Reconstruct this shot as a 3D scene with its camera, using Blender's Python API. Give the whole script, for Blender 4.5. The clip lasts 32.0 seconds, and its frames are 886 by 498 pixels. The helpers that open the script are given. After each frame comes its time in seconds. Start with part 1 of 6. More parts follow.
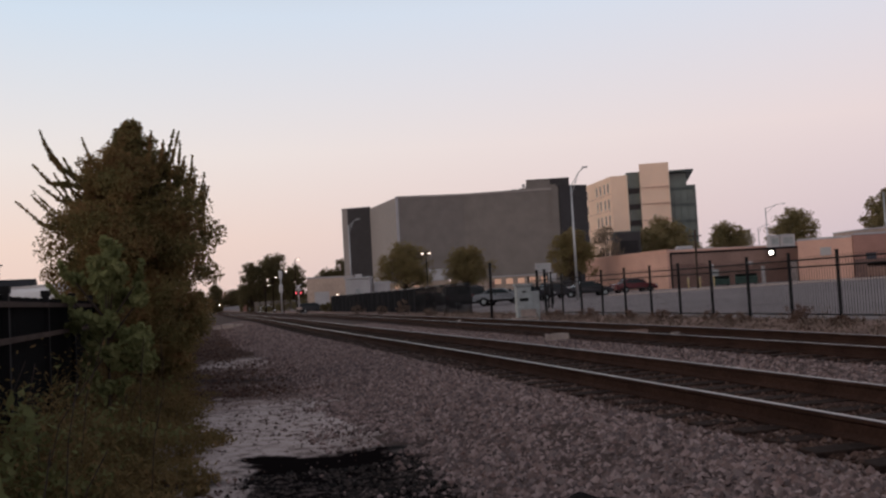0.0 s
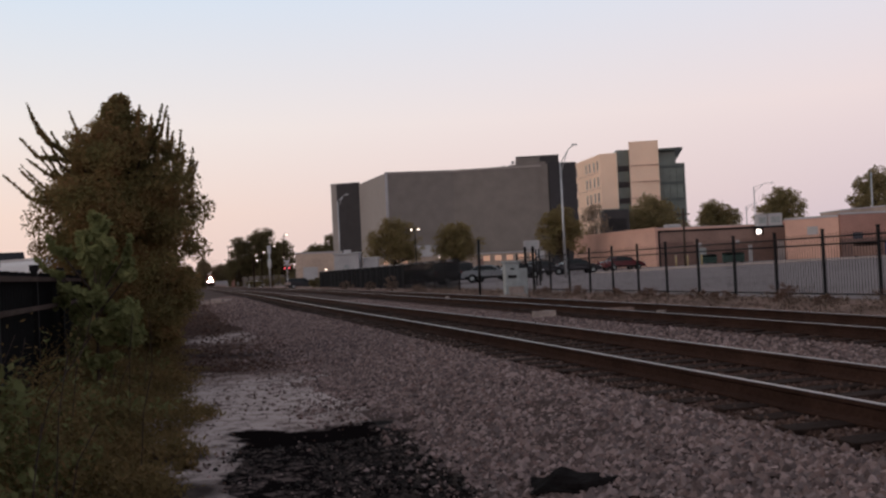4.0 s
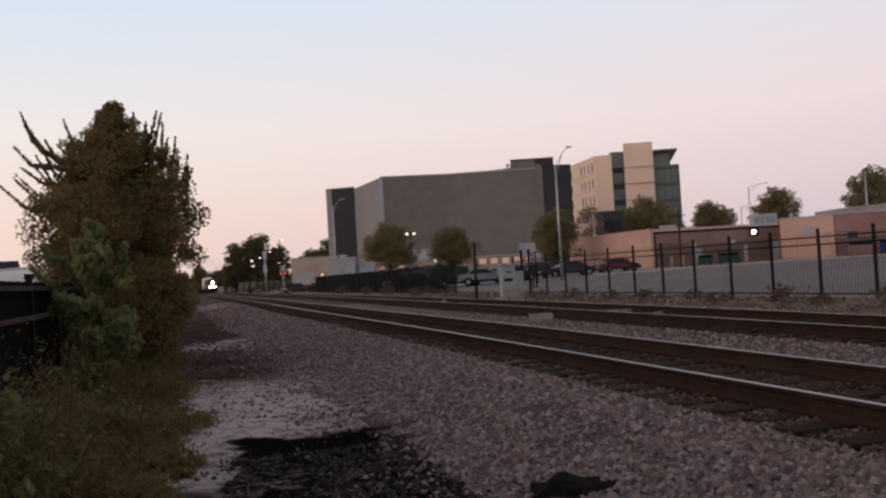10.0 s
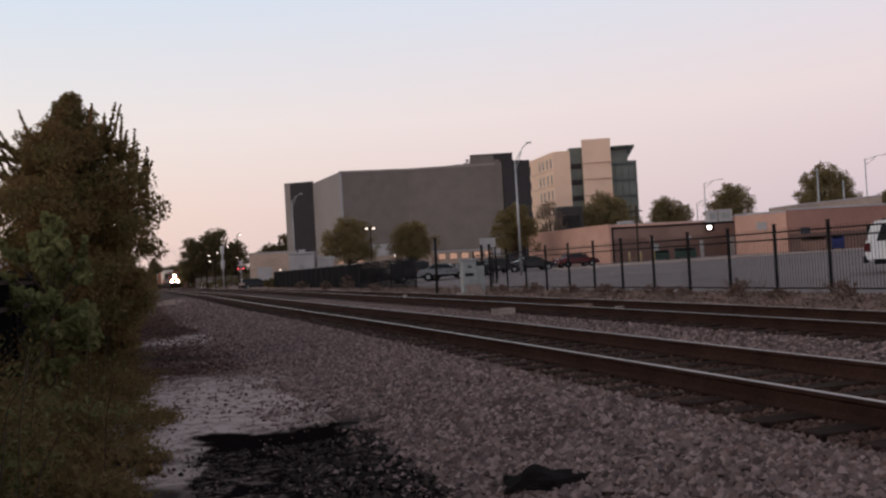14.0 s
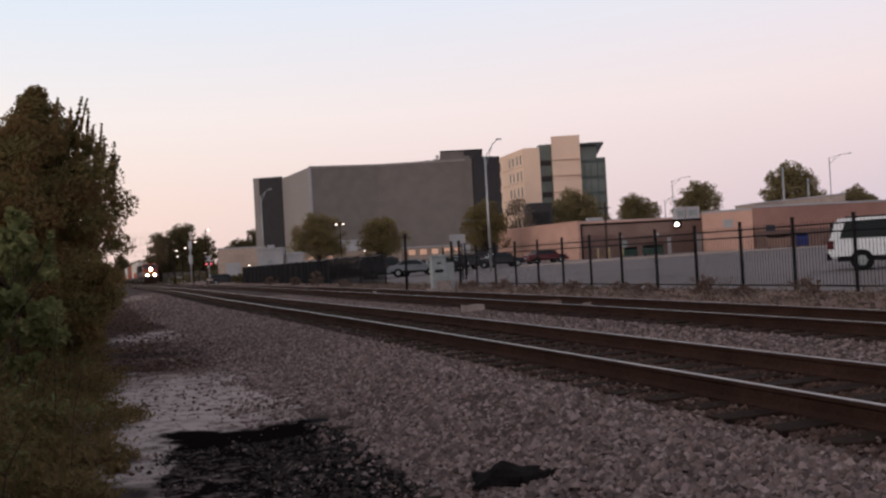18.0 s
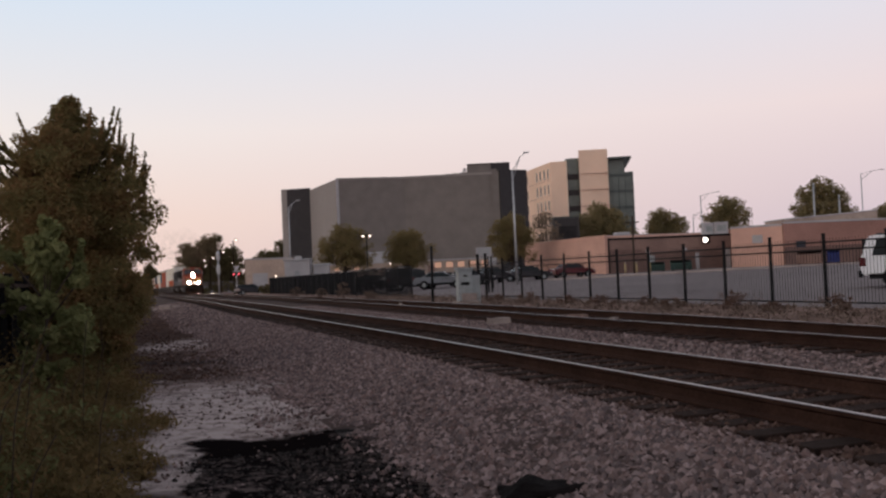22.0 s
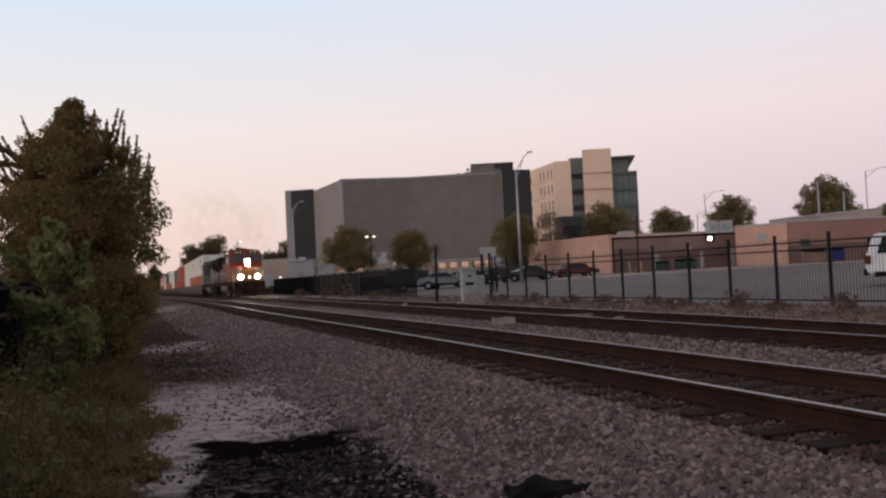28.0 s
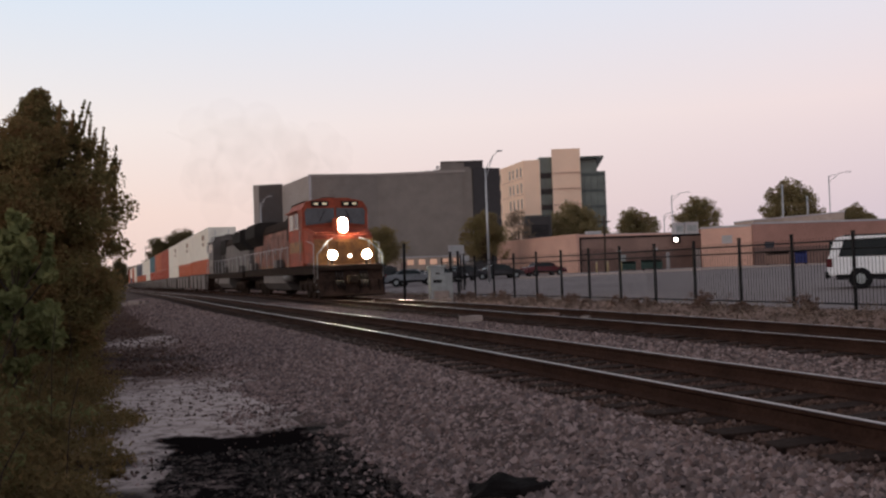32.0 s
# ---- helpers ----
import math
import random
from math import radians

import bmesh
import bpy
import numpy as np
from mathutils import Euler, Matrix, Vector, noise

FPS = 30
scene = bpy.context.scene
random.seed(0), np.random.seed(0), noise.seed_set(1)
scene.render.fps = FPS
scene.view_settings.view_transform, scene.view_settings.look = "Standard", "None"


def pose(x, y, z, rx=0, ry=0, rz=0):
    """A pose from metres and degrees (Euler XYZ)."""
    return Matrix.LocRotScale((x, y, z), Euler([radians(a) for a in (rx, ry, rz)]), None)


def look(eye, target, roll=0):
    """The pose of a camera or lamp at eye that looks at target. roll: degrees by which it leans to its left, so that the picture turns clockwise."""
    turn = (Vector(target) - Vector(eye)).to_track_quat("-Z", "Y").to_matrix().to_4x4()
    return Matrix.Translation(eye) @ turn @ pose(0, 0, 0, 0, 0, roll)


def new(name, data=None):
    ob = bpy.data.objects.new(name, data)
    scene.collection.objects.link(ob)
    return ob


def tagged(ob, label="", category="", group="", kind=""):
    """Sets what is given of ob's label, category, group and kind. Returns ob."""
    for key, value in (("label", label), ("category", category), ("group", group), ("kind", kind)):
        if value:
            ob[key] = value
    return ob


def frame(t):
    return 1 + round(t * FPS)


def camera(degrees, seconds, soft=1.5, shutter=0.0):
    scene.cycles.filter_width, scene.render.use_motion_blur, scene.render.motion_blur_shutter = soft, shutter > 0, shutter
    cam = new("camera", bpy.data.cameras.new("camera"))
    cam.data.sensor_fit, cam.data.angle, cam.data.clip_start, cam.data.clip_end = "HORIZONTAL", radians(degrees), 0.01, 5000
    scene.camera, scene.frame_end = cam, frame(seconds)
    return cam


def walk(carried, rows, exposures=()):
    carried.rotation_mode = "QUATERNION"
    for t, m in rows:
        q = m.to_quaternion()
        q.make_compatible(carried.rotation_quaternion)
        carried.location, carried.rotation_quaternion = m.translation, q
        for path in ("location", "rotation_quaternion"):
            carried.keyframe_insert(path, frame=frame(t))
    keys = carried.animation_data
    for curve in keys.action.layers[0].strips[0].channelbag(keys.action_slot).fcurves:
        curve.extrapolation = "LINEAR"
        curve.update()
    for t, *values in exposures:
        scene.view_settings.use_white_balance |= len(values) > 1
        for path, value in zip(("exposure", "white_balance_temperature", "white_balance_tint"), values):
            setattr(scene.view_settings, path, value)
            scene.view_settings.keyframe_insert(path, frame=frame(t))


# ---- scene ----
cam = camera(52.0, 32.0, soft=2.4)
# seconds, x, y, z, yaw, pitch, roll of the hand-held camera
PATH = [
    (0.0, 0.092, 0.051, 1.105, 4.42, 2.82, 3.13),
    (0.5, 0.101, 0.053, 1.106, 4.61, 2.83, 3.45),
    (1.0, 0.103, 0.047, 1.100, 4.65, 2.64, 3.42),
    (1.5, 0.092, 0.041, 1.101, 4.24, 2.83, 3.02),
    (2.0, 0.094, 0.027, 1.104, 3.96, 2.81, 2.91),
    (2.5, 0.123, -0.024, 1.103, 3.57, 2.80, 2.82),
    (3.0, 0.118, -0.027, 1.114, 3.26, 2.33, 2.99),
    (3.5, 0.120, -0.030, 1.116, 3.64, 1.40, 2.60),
    (5.5, 0.069, 0.001, 1.135, 3.87, 1.22, 3.49),
    (6.0, 0.068, 0.001, 1.139, 3.45, 1.20, 3.52),
    (6.5, 0.072, -0.003, 1.138, 2.94, 1.32, 3.75),
    (7.0, 0.075, -0.009, 1.140, 2.24, 1.32, 4.04),
    (7.5, 0.064, -0.006, 1.139, 2.14, 1.07, 3.92),
    (8.0, 0.063, -0.007, 1.139, 2.71, 0.84, 3.88),
    (8.5, 0.071, -0.006, 1.138, 2.89, 0.86, 4.05),
    (9.0, 0.085, -0.011, 1.134, 2.87, 0.83, 4.29),
    (9.5, 0.111, -0.009, 1.136, 2.88, 1.05, 4.04),
    (10.0, 0.104, -0.004, 1.128, 3.46, 1.50, 3.35),
    (10.5, 0.026, 0.029, 1.120, 5.03, 1.52, 5.07),
    (11.0, -0.017, 0.026, 1.099, 5.85, 1.72, 4.12),
    (11.5, 0.014, 0.015, 1.121, 3.62, 1.52, 2.51),
    (12.0, 0.018, 0.009, 1.125, 1.50, 1.49, 1.97),
    (12.5, 0.009, -0.008, 1.125, 0.95, 1.57, 2.85),
    (13.0, 0.006, -0.000, 1.119, 1.08, 1.56, 3.46),
    (13.5, -0.001, 0.013, 1.122, 1.19, 1.15, 3.07),
    (14.0, 0.006, 0.013, 1.123, 0.86, 1.04, 3.33),
    (14.5, 0.001, 0.004, 1.120, 0.41, 0.85, 3.33),
    (16.5, -0.004, -0.014, 1.133, -0.51, 0.08, 3.45),
    (17.0, 0.003, -0.018, 1.134, -0.60, 0.18, 3.38),
    (17.5, 0.009, -0.033, 1.139, -1.08, 0.45, 3.84),
    (18.0, 0.007, -0.029, 1.141, -1.05, 0.67, 3.17),
    (18.5, -0.003, -0.026, 1.134, -0.66, 0.92, 2.07),
    (19.0, -0.000, -0.000, 1.127, -0.00, 0.87, 1.24),
    (19.5, -0.011, 0.004, 1.125, 0.61, 1.20, 1.10),
    (20.0, -0.014, 0.012, 1.123, 0.66, 1.50, 1.34),
    (20.5, -0.011, 0.013, 1.117, 0.65, 1.29, 2.00),
    (21.0, -0.013, 0.012, 1.126, 0.61, 1.09, 2.25),
    (21.5, -0.011, 0.005, 1.127, 0.63, 1.37, 2.51),
    (22.0, -0.004, -0.005, 1.128, 0.59, 1.56, 2.53),
    (22.5, 0.007, -0.005, 1.126, 0.53, 1.50, 2.80),
    (23.0, 0.008, -0.014, 1.126, 0.43, 1.64, 3.07),
    (23.5, 0.009, -0.006, 1.127, 0.32, 1.85, 3.28),
    (24.0, 0.014, -0.013, 1.124, 0.43, 2.02, 3.35),
    (24.5, 0.007, -0.003, 1.128, 0.44, 2.02, 3.08),
    (26.5, -0.006, -0.001, 1.127, 0.78, 1.53, 3.32),
    (27.0, -0.005, 0.007, 1.129, 1.02, 1.53, 3.23),
    (27.5, -0.008, 0.011, 1.126, 1.04, 1.65, 2.86),
    (28.0, -0.010, 0.012, 1.126, 0.85, 1.59, 2.83),
    (28.5, -0.013, 0.013, 1.119, 1.02, 1.51, 2.97),
    (29.0, -0.010, 0.017, 1.124, 1.17, 1.34, 3.12),
    (29.5, -0.006, 0.011, 1.123, 1.12, 1.33, 2.85),
    (30.0, -0.014, 0.010, 1.125, 1.05, 1.22, 2.59),
    (30.5, -0.008, 0.011, 1.125, 0.64, 1.01, 2.35),
    (31.0, -0.005, -0.011, 1.130, 0.09, 1.04, 2.21),
    (31.5, -0.007, -0.016, 1.129, -0.63, 1.19, 2.07),
    (32.0, -0.011, -0.027, 1.135, -1.16, 1.33, 2.06),
]
walk(cam, [(t, pose(x, y, z, 90 + pitch, roll, yaw)) for t, x, y, z, yaw, pitch, roll in PATH],
     exposures=[(0.0, 0.0), (3.0, 0.03), (6.0, 0.1), (9.0, 0.08), (14.5, 0.04), (17.0, 0.18), (18.5, 0.15), (20.0, 0.06), (27.0, 0.11), (32.0, 0.11)])

# ---- dusk sky and light ----
world = bpy.data.worlds.new("dusk_sky")
scene.world = world
world.use_nodes = True
wn, wl = world.node_tree.nodes, world.node_tree.links
wn.clear()
w_out = wn.new("ShaderNodeOutputWorld")
w_bg = wn.new("ShaderNodeBackground")
w_co = wn.new("ShaderNodeTexCoord")
w_sep = wn.new("ShaderNodeSeparateXYZ")
wl.new(w_co.outputs["Generated"], w_sep.inputs[0])


def sky_ramp(stops):
    ramp = wn.new("ShaderNodeValToRGB")
    el = ramp.color_ramp.elements
    while len(el) > 1:
        el.remove(el[0])
    el[0].position, el[0].color = stops[0][0], (*stops[0][1], 1)
    for p, c in stops[1:]:
        e = el.new(p)
        e.color = (*c, 1)
    wl.new(w_sep.outputs["Z"], ramp.inputs[0])
    return ramp


warm = sky_ramp([(0.0, (0.82, 0.60, 0.53)), (0.07, (0.88, 0.685, 0.60)), (0.16, (0.85, 0.775, 0.745)), (0.30, (0.65, 0.745, 0.86)), (0.55, (0.34, 0.37, 0.42)), (1.0, (0.22, 0.22, 0.25))])
rose = sky_ramp([(0.0, (0.55, 0.49, 0.585)), (0.05, (0.62, 0.52, 0.59)), (0.16, (0.80, 0.66, 0.67)), (0.30, (0.71, 0.72, 0.81)), (0.55, (0.34, 0.36, 0.42)), (1.0, (0.22, 0.215, 0.25))])
w_az = wn.new("ShaderNodeMath")
w_az.operation = "MULTIPLY_ADD"
w_az.inputs[1].default_value, w_az.inputs[2].default_value = 0.95, 0.42
wl.new(w_sep.outputs["X"], w_az.inputs[0])
w_az.use_clamp = True
w_mix = wn.new("ShaderNodeMixRGB")
wl.new(w_az.outputs[0], w_mix.inputs[0])
wl.new(warm.outputs[0], w_mix.inputs[1])
wl.new(rose.outputs[0], w_mix.inputs[2])
wl.new(w_mix.outputs[0], w_bg.inputs[0])
w_bg.inputs[1].default_value = 1.0
wl.new(w_bg.outputs[0], w_out.inputs[0])
sun = new("sun", bpy.data.lights.new("sun", "SUN"))
sun.data.energy, sun.data.angle, sun.data.color = 0.56, radians(60), (1.0, 0.78, 0.62)
sun.matrix_world = look((-60, -28, 22), (0, 0, 0))


# ---- materials ----
def mat(name, col, rough=0.85, metal=0.0, scale=3.0, var=0.25, fine=40.0, bump=0.15, emit=0.0, tint=None, stretch=(1, 1, 1), spec=None):
    """A surface with stains (scale), grain (fine) and relief; tint is the colour of the stains."""
    m = bpy.data.materials.new(name)
    m.use_nodes = True
    n, l = m.node_tree.nodes, m.node_tree.links
    b = n["Principled BSDF"]
    b.inputs["Roughness"].default_value, b.inputs["Metallic"].default_value = rough, metal
    b.inputs["Specular IOR Level"].default_value = (0.06 if rough > 0.84 else 0.4) if spec is None else spec
    if emit:
        b.inputs["Base Color"].default_value = (*col, 1)
        b.inputs["Emission Color"].default_value = (*col, 1)
        b.inputs["Emission Strength"].default_value = emit
        return m
    co = n.new("ShaderNodeTexCoord")
    mp = n.new("ShaderNodeMapping")
    mp.inputs["Scale"].default_value = stretch
    l.new(co.outputs["Object"], mp.inputs[0])
    big, small = n.new("ShaderNodeTexNoise"), n.new("ShaderNodeTexNoise")
    big.inputs["Scale"].default_value, big.inputs["Detail"].default_value = scale, 5
    small.inputs["Scale"].default_value, small.inputs["Detail"].default_value = fine, 3
    for t in (big, small):
        l.new(mp.outputs[0], t.inputs["Vector"])
    tint = tint or tuple(c * 0.45 for c in col)
    r = n.new("ShaderNodeValToRGB")
    r.color_ramp.elements[0].position, r.color_ramp.elements[1].position = 0.3, 0.72
    r.color_ramp.elements[0].color = (*[a * var + c * (1 - var) for a, c in zip(tint, col)], 1)
    r.color_ramp.elements[1].color = (*[min(1, c * (1 + 0.3 * var)) for c in col], 1)
    l.new(big.outputs[0], r.inputs[0])
    g = n.new("ShaderNodeMixRGB")
    g.blend_type = "OVERLAY"
    g.inputs[0].default_value = min(0.8, var)
    l.new(r.outputs[0], g.inputs[1])
    l.new(small.outputs[0], g.inputs[2])
    inf = n.new("ShaderNodeObjectInfo")
    rnd = n.new("ShaderNodeMath")
    rnd.operation = "MULTIPLY_ADD"
    rnd.inputs[1].default_value, rnd.inputs[2].default_value = 0.3 * var, 1 - 0.15 * var
    l.new(inf.outputs["Random"], rnd.inputs[0])
    hs = n.new("ShaderNodeHueSaturation")
    l.new(rnd.outputs[0], hs.inputs["Value"])
    l.new(g.outputs[0], hs.inputs["Color"])
    l.new(hs.outputs[0], b.inputs["Base Color"])
    if bump:
        bp = n.new("ShaderNodeBump")
        bp.inputs["Strength"].default_value, bp.inputs["Distance"].default_value = bump, 0.02
        l.new(small.outputs[0], bp.inputs["Height"])
        l.new(bp.outputs[0], b.inputs["Normal"])
    return m


def island_mat(name, cols, rough=0.9, thin=0.0, patch=0.0, span=1.0):
    """Loose pieces in one mesh, each with a colour of its own; thin leaves let light through; patches span metres."""
    m = bpy.data.materials.new(name)
    m.use_nodes = True
    n, l = m.node_tree.nodes, m.node_tree.links
    b = n["Principled BSDF"]
    b.inputs["Roughness"].default_value, b.inputs["Specular IOR Level"].default_value = rough, 0.08
    geo = n.new("ShaderNodeNewGeometry")
    r = n.new("ShaderNodeValToRGB")
    el = r.color_ramp.elements
    el[0].color, el[1].color = (*cols[0], 1), (*cols[-1], 1)
    for i, c in enumerate(cols[1:-1]):
        e = el.new((i + 1) / (len(cols) - 1))
        e.color = (*c, 1)
    if patch:
        nz = n.new("ShaderNodeTexNoise")
        nz.inputs["Scale"].default_value, nz.inputs["Detail"].default_value = 1.0 / span, 3
        l.new(geo.outputs["Position"], nz.inputs["Vector"])
        wide = n.new("ShaderNodeMapRange")
        wide.inputs["From Min"].default_value, wide.inputs["From Max"].default_value = 0.32, 0.68
        l.new(nz.outputs[0], wide.inputs["Value"])
        mx = n.new("ShaderNodeMix")
        mx.inputs[0].default_value = patch
        l.new(geo.outputs["Random Per Island"], mx.inputs[2])
        l.new(wide.outputs[0], mx.inputs[3])
        l.new(mx.outputs[0], r.inputs[0])
    else:
        l.new(geo.outputs["Random Per Island"], r.inputs[0])
    l.new(r.outputs[0], b.inputs["Base Color"])
    if thin:
        tr = n.new("ShaderNodeBsdfTranslucent")
        l.new(r.outputs[0], tr.inputs["Color"])
        ms = n.new("ShaderNodeMixShader")
        ms.inputs[0].default_value = thin
        l.new(b.outputs[0], ms.inputs[1])
        l.new(tr.outputs[0], ms.inputs[2])
        l.new(ms.outputs[0], n["Material Output"].inputs["Surface"])
    return m


M = dict(
    ballast=mat("ballast_gravel", (0.075, 0.052, 0.047), 0.95, scale=1.2, var=0.6, fine=28, bump=0.9),
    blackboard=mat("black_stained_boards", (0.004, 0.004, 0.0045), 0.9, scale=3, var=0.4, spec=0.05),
    railbed=mat("rust_stained_gravel", (0.075, 0.044, 0.036), 0.95, scale=1.5, var=0.6, fine=30, bump=0.9),
    dirt=mat("grey_dirt", (0.165, 0.122, 0.112), 0.95, scale=0.9, var=0.8, fine=40, bump=0.0, tint=(0.045, 0.031, 0.027), spec=0.0),
    tar=mat("dark_cinders", (0.010, 0.008, 0.0078), 0.95, scale=4, var=0.7, fine=30, bump=0.6),
    verge=mat("weedy_verge", (0.25, 0.165, 0.14), 0.95, scale=0.5, var=0.7, fine=9, bump=0.6, tint=(0.09, 0.06, 0.048)),
    lot=mat("asphalt_lot", (0.21, 0.18, 0.18), 0.9, scale=0.15, var=0.35, fine=6, bump=0.1),
    rust=mat("rusty_rail_side", (0.05, 0.026, 0.019), 0.88, scale=2, var=0.6, fine=25),
    railtop=mat("worn_rail_head", (0.21, 0.188, 0.188), 0.28, 1.0, scale=4, var=0.3, fine=30, bump=0.02),
    tie=mat("creosoted_timber", (0.036, 0.023, 0.019), 0.9, scale=6, var=0.6, fine=30, bump=0.4),
    black=mat("black_paint", (0.009, 0.0085, 0.0095), 0.6, scale=3, var=0.3, spec=0.12),
    steel=mat("galvanised_steel", (0.42, 0.42, 0.43), 0.5, 0.6, scale=5, var=0.3, bump=0.05),
    greyclad=mat("grey_cladding", (0.205, 0.18, 0.165), 0.85, scale=0.06, var=0.22, fine=0.5, bump=0.0, tint=(0.15, 0.128, 0.118)),
    paleclad=mat("pale_grey_cladding", (0.30, 0.265, 0.25), 0.8, scale=0.12, var=0.15, fine=2, bump=0.05),
    darkclad=mat("charcoal_cladding", (0.055, 0.05, 0.052), 0.7, scale=0.1, var=0.2, fine=1, bump=0.0, spec=0.15),
    tan=mat("tan_precast", (0.88, 0.63, 0.48), 0.85, scale=0.15, var=0.12, fine=3, bump=0.05),
    glass=mat("green_glazing", (0.13, 0.155, 0.142), 0.2, 0.0, scale=0.3, var=0.4, bump=0.0),
    brick=mat("brown_brick", (0.26, 0.17, 0.145), 0.9, scale=0.4, var=0.35, fine=8),
    brick2=mat("rosy_brick", (0.37, 0.205, 0.17), 0.9, scale=0.4, var=0.3, fine=8),
    peach=mat("peach_stucco", (0.62, 0.375, 0.30), 0.9, scale=0.4, var=0.2, fine=8),
    roofing=mat("pale_roofing", (0.42, 0.40, 0.41), 0.8, scale=0.5, var=0.3),
    shopfront=mat("pale_tan_render", (0.42, 0.33, 0.28), 0.9, scale=0.3, var=0.3, fine=3),
    peach2=mat("pale_garage_render", (0.50, 0.38, 0.31), 0.9, scale=0.3, var=0.25, fine=3),
    bollard=mat("faded_yellow_paint", (0.42, 0.33, 0.17), 0.7, scale=4, var=0.4),
    concrete=mat("weathered_concrete", (0.37, 0.30, 0.27), 0.9, scale=3, var=0.5, fine=30, bump=0.4),
    cabinet=mat("painted_aluminium", (0.30, 0.32, 0.32), 0.6, scale=3, var=0.4, fine=20),
    spandrel=mat("dark_green_spandrel", (0.055, 0.07, 0.066), 0.4, scale=0.5, var=0.3, bump=0.0),
    apron=mat("pale_concrete_apron", (0.40, 0.315, 0.28), 0.9, scale=0.25, var=0.5, fine=5, bump=0.1),
    tint=mat("tinted_car_glass", (0.012, 0.016, 0.018), 0.25, scale=1, var=0.2, bump=0.0, spec=0.15),
    # cab glass: the pale sky reflection is put into its base colour
    cabglass=mat("sky_pale_cab_glass", (0.075, 0.08, 0.088), 0.25, scale=2, var=0.4, fine=20, bump=0.0),
    bay=mat("warm_lit_bay", (1.0, 0.60, 0.42), emit=0.14),
    brickdark=mat("dark_painted_brick", (0.19, 0.122, 0.105), 0.9, scale=0.5, var=0.35, fine=8),
    ribbed=mat("weathered_grey_boards", (0.16, 0.14, 0.13), 0.9, scale=1.0, var=0.5, fine=10),
    orange=mat("orange_loco_paint", (0.33, 0.062, 0.03), 0.6, scale=1.6, var=0.7, fine=12, tint=(0.12, 0.035, 0.02), spec=0.2),
    yellow=mat("dirty_yellow_paint", (0.27, 0.115, 0.028), 0.6, scale=1.8, var=0.8, fine=12, tint=(0.08, 0.035, 0.015)),
    grime=mat("brown_grime", (0.034, 0.022, 0.017), 0.9, scale=2, var=0.6, fine=14),
    pilot=mat("rusty_pilot_paint", (0.042, 0.026, 0.02), 0.9, scale=2, var=0.9, fine=14),
    locogrey=mat("grey_loco_paint", (0.105, 0.092, 0.086), 0.6, scale=1.2, var=0.65, fine=10, tint=(0.07, 0.055, 0.05)),
    locoband=mat("faded_pale_stripe", (0.24, 0.215, 0.20), 0.7, scale=1.2, var=0.7, fine=10, tint=(0.08, 0.065, 0.055)),
    locodark=mat("dark_green_paint", (0.03, 0.026, 0.024), 0.85, scale=1.2, var=0.4),
    window=mat("dark_window", (0.03, 0.035, 0.045), 0.08, scale=1, var=0.2, bump=0.0),
    white=mat("white_container_paint", (0.86, 0.81, 0.72), 0.6, scale=0.9, var=0.22, fine=8, tint=(0.3, 0.26, 0.2)),
    boxorange=mat("orange_container_paint", (0.52, 0.12, 0.045), 0.6, scale=0.9, var=0.35, fine=8),
    boxred=mat("red_container_paint", (0.42, 0.075, 0.035), 0.6, scale=0.9, var=0.35, fine=8),
    boxteal=mat("teal_container_paint", (0.06, 0.16, 0.2), 0.6, scale=0.9, var=0.3, fine=8),
    boxblue=mat("blue_grey_container_paint", (0.08, 0.09, 0.12), 0.6, scale=0.9, var=0.3, fine=8),
    wellgrey=mat("grey_well_paint", (0.17, 0.145, 0.135), 0.75, scale=1, var=0.5, fine=9),
    carwhite=mat("white_car_paint", (0.80, 0.80, 0.82), 0.25, scale=1, var=0.08, bump=0.0),
    carblack=mat("black_car_paint", (0.02, 0.02, 0.024), 0.2, scale=1, var=0.1, bump=0.0),
    carred=mat("red_car_paint", (0.09, 0.01, 0.014), 0.25, scale=1, var=0.1, bump=0.0),
    cargrey=mat("grey_car_paint", (0.16, 0.165, 0.18), 0.25, scale=1, var=0.1, bump=0.0),
    tyre=mat("tyre_rubber", (0.014, 0.014, 0.015), 0.9, scale=6, var=0.3),
    blue=mat("blue_plastic", (0.02, 0.03, 0.14), 0.6, scale=2, var=0.3),
    green=mat("green_painted_steel", (0.035, 0.07, 0.06), 0.6, scale=2, var=0.4),
    bark=mat("tree_bark", (0.07, 0.052, 0.042), 0.95, scale=3, var=0.5, fine=20, bump=0.6),
    fence_wood=mat("weathered_fence_rail", (0.062, 0.046, 0.04), 0.9, scale=2, var=0.5, fine=20),
    screen=mat("black_windscreen_mesh", (0.01, 0.01, 0.012), 0.9, scale=1, var=0.4),
    tankwhite=mat("pale_tank_paint", (0.55, 0.56, 0.6), 0.5, scale=0.8, var=0.3),
    shed=mat("dark_roof_felt", (0.03, 0.03, 0.034), 0.9, scale=1, var=0.4),
    beam=mat("locomotive_lamp_glass", (1.0, 0.82, 0.6), emit=300.0),
    dimlamp=mat("small_lamp_glass", (1.0, 0.80, 0.68), emit=2.6),
    glossrail=mat("glossy_black_tube", (0.03, 0.03, 0.032), 0.28, 0.7, scale=3, var=0.2, bump=0.0),
    lamp=mat("lamp_glass", (1.0, 0.86, 0.78), emit=9.0),
    redlamp=mat("red_lamp_glass", (1.0, 0.12, 0.14), emit=1.3),
    board=mat("lit_number_board", (1.0, 0.86, 0.6), emit=0.2),
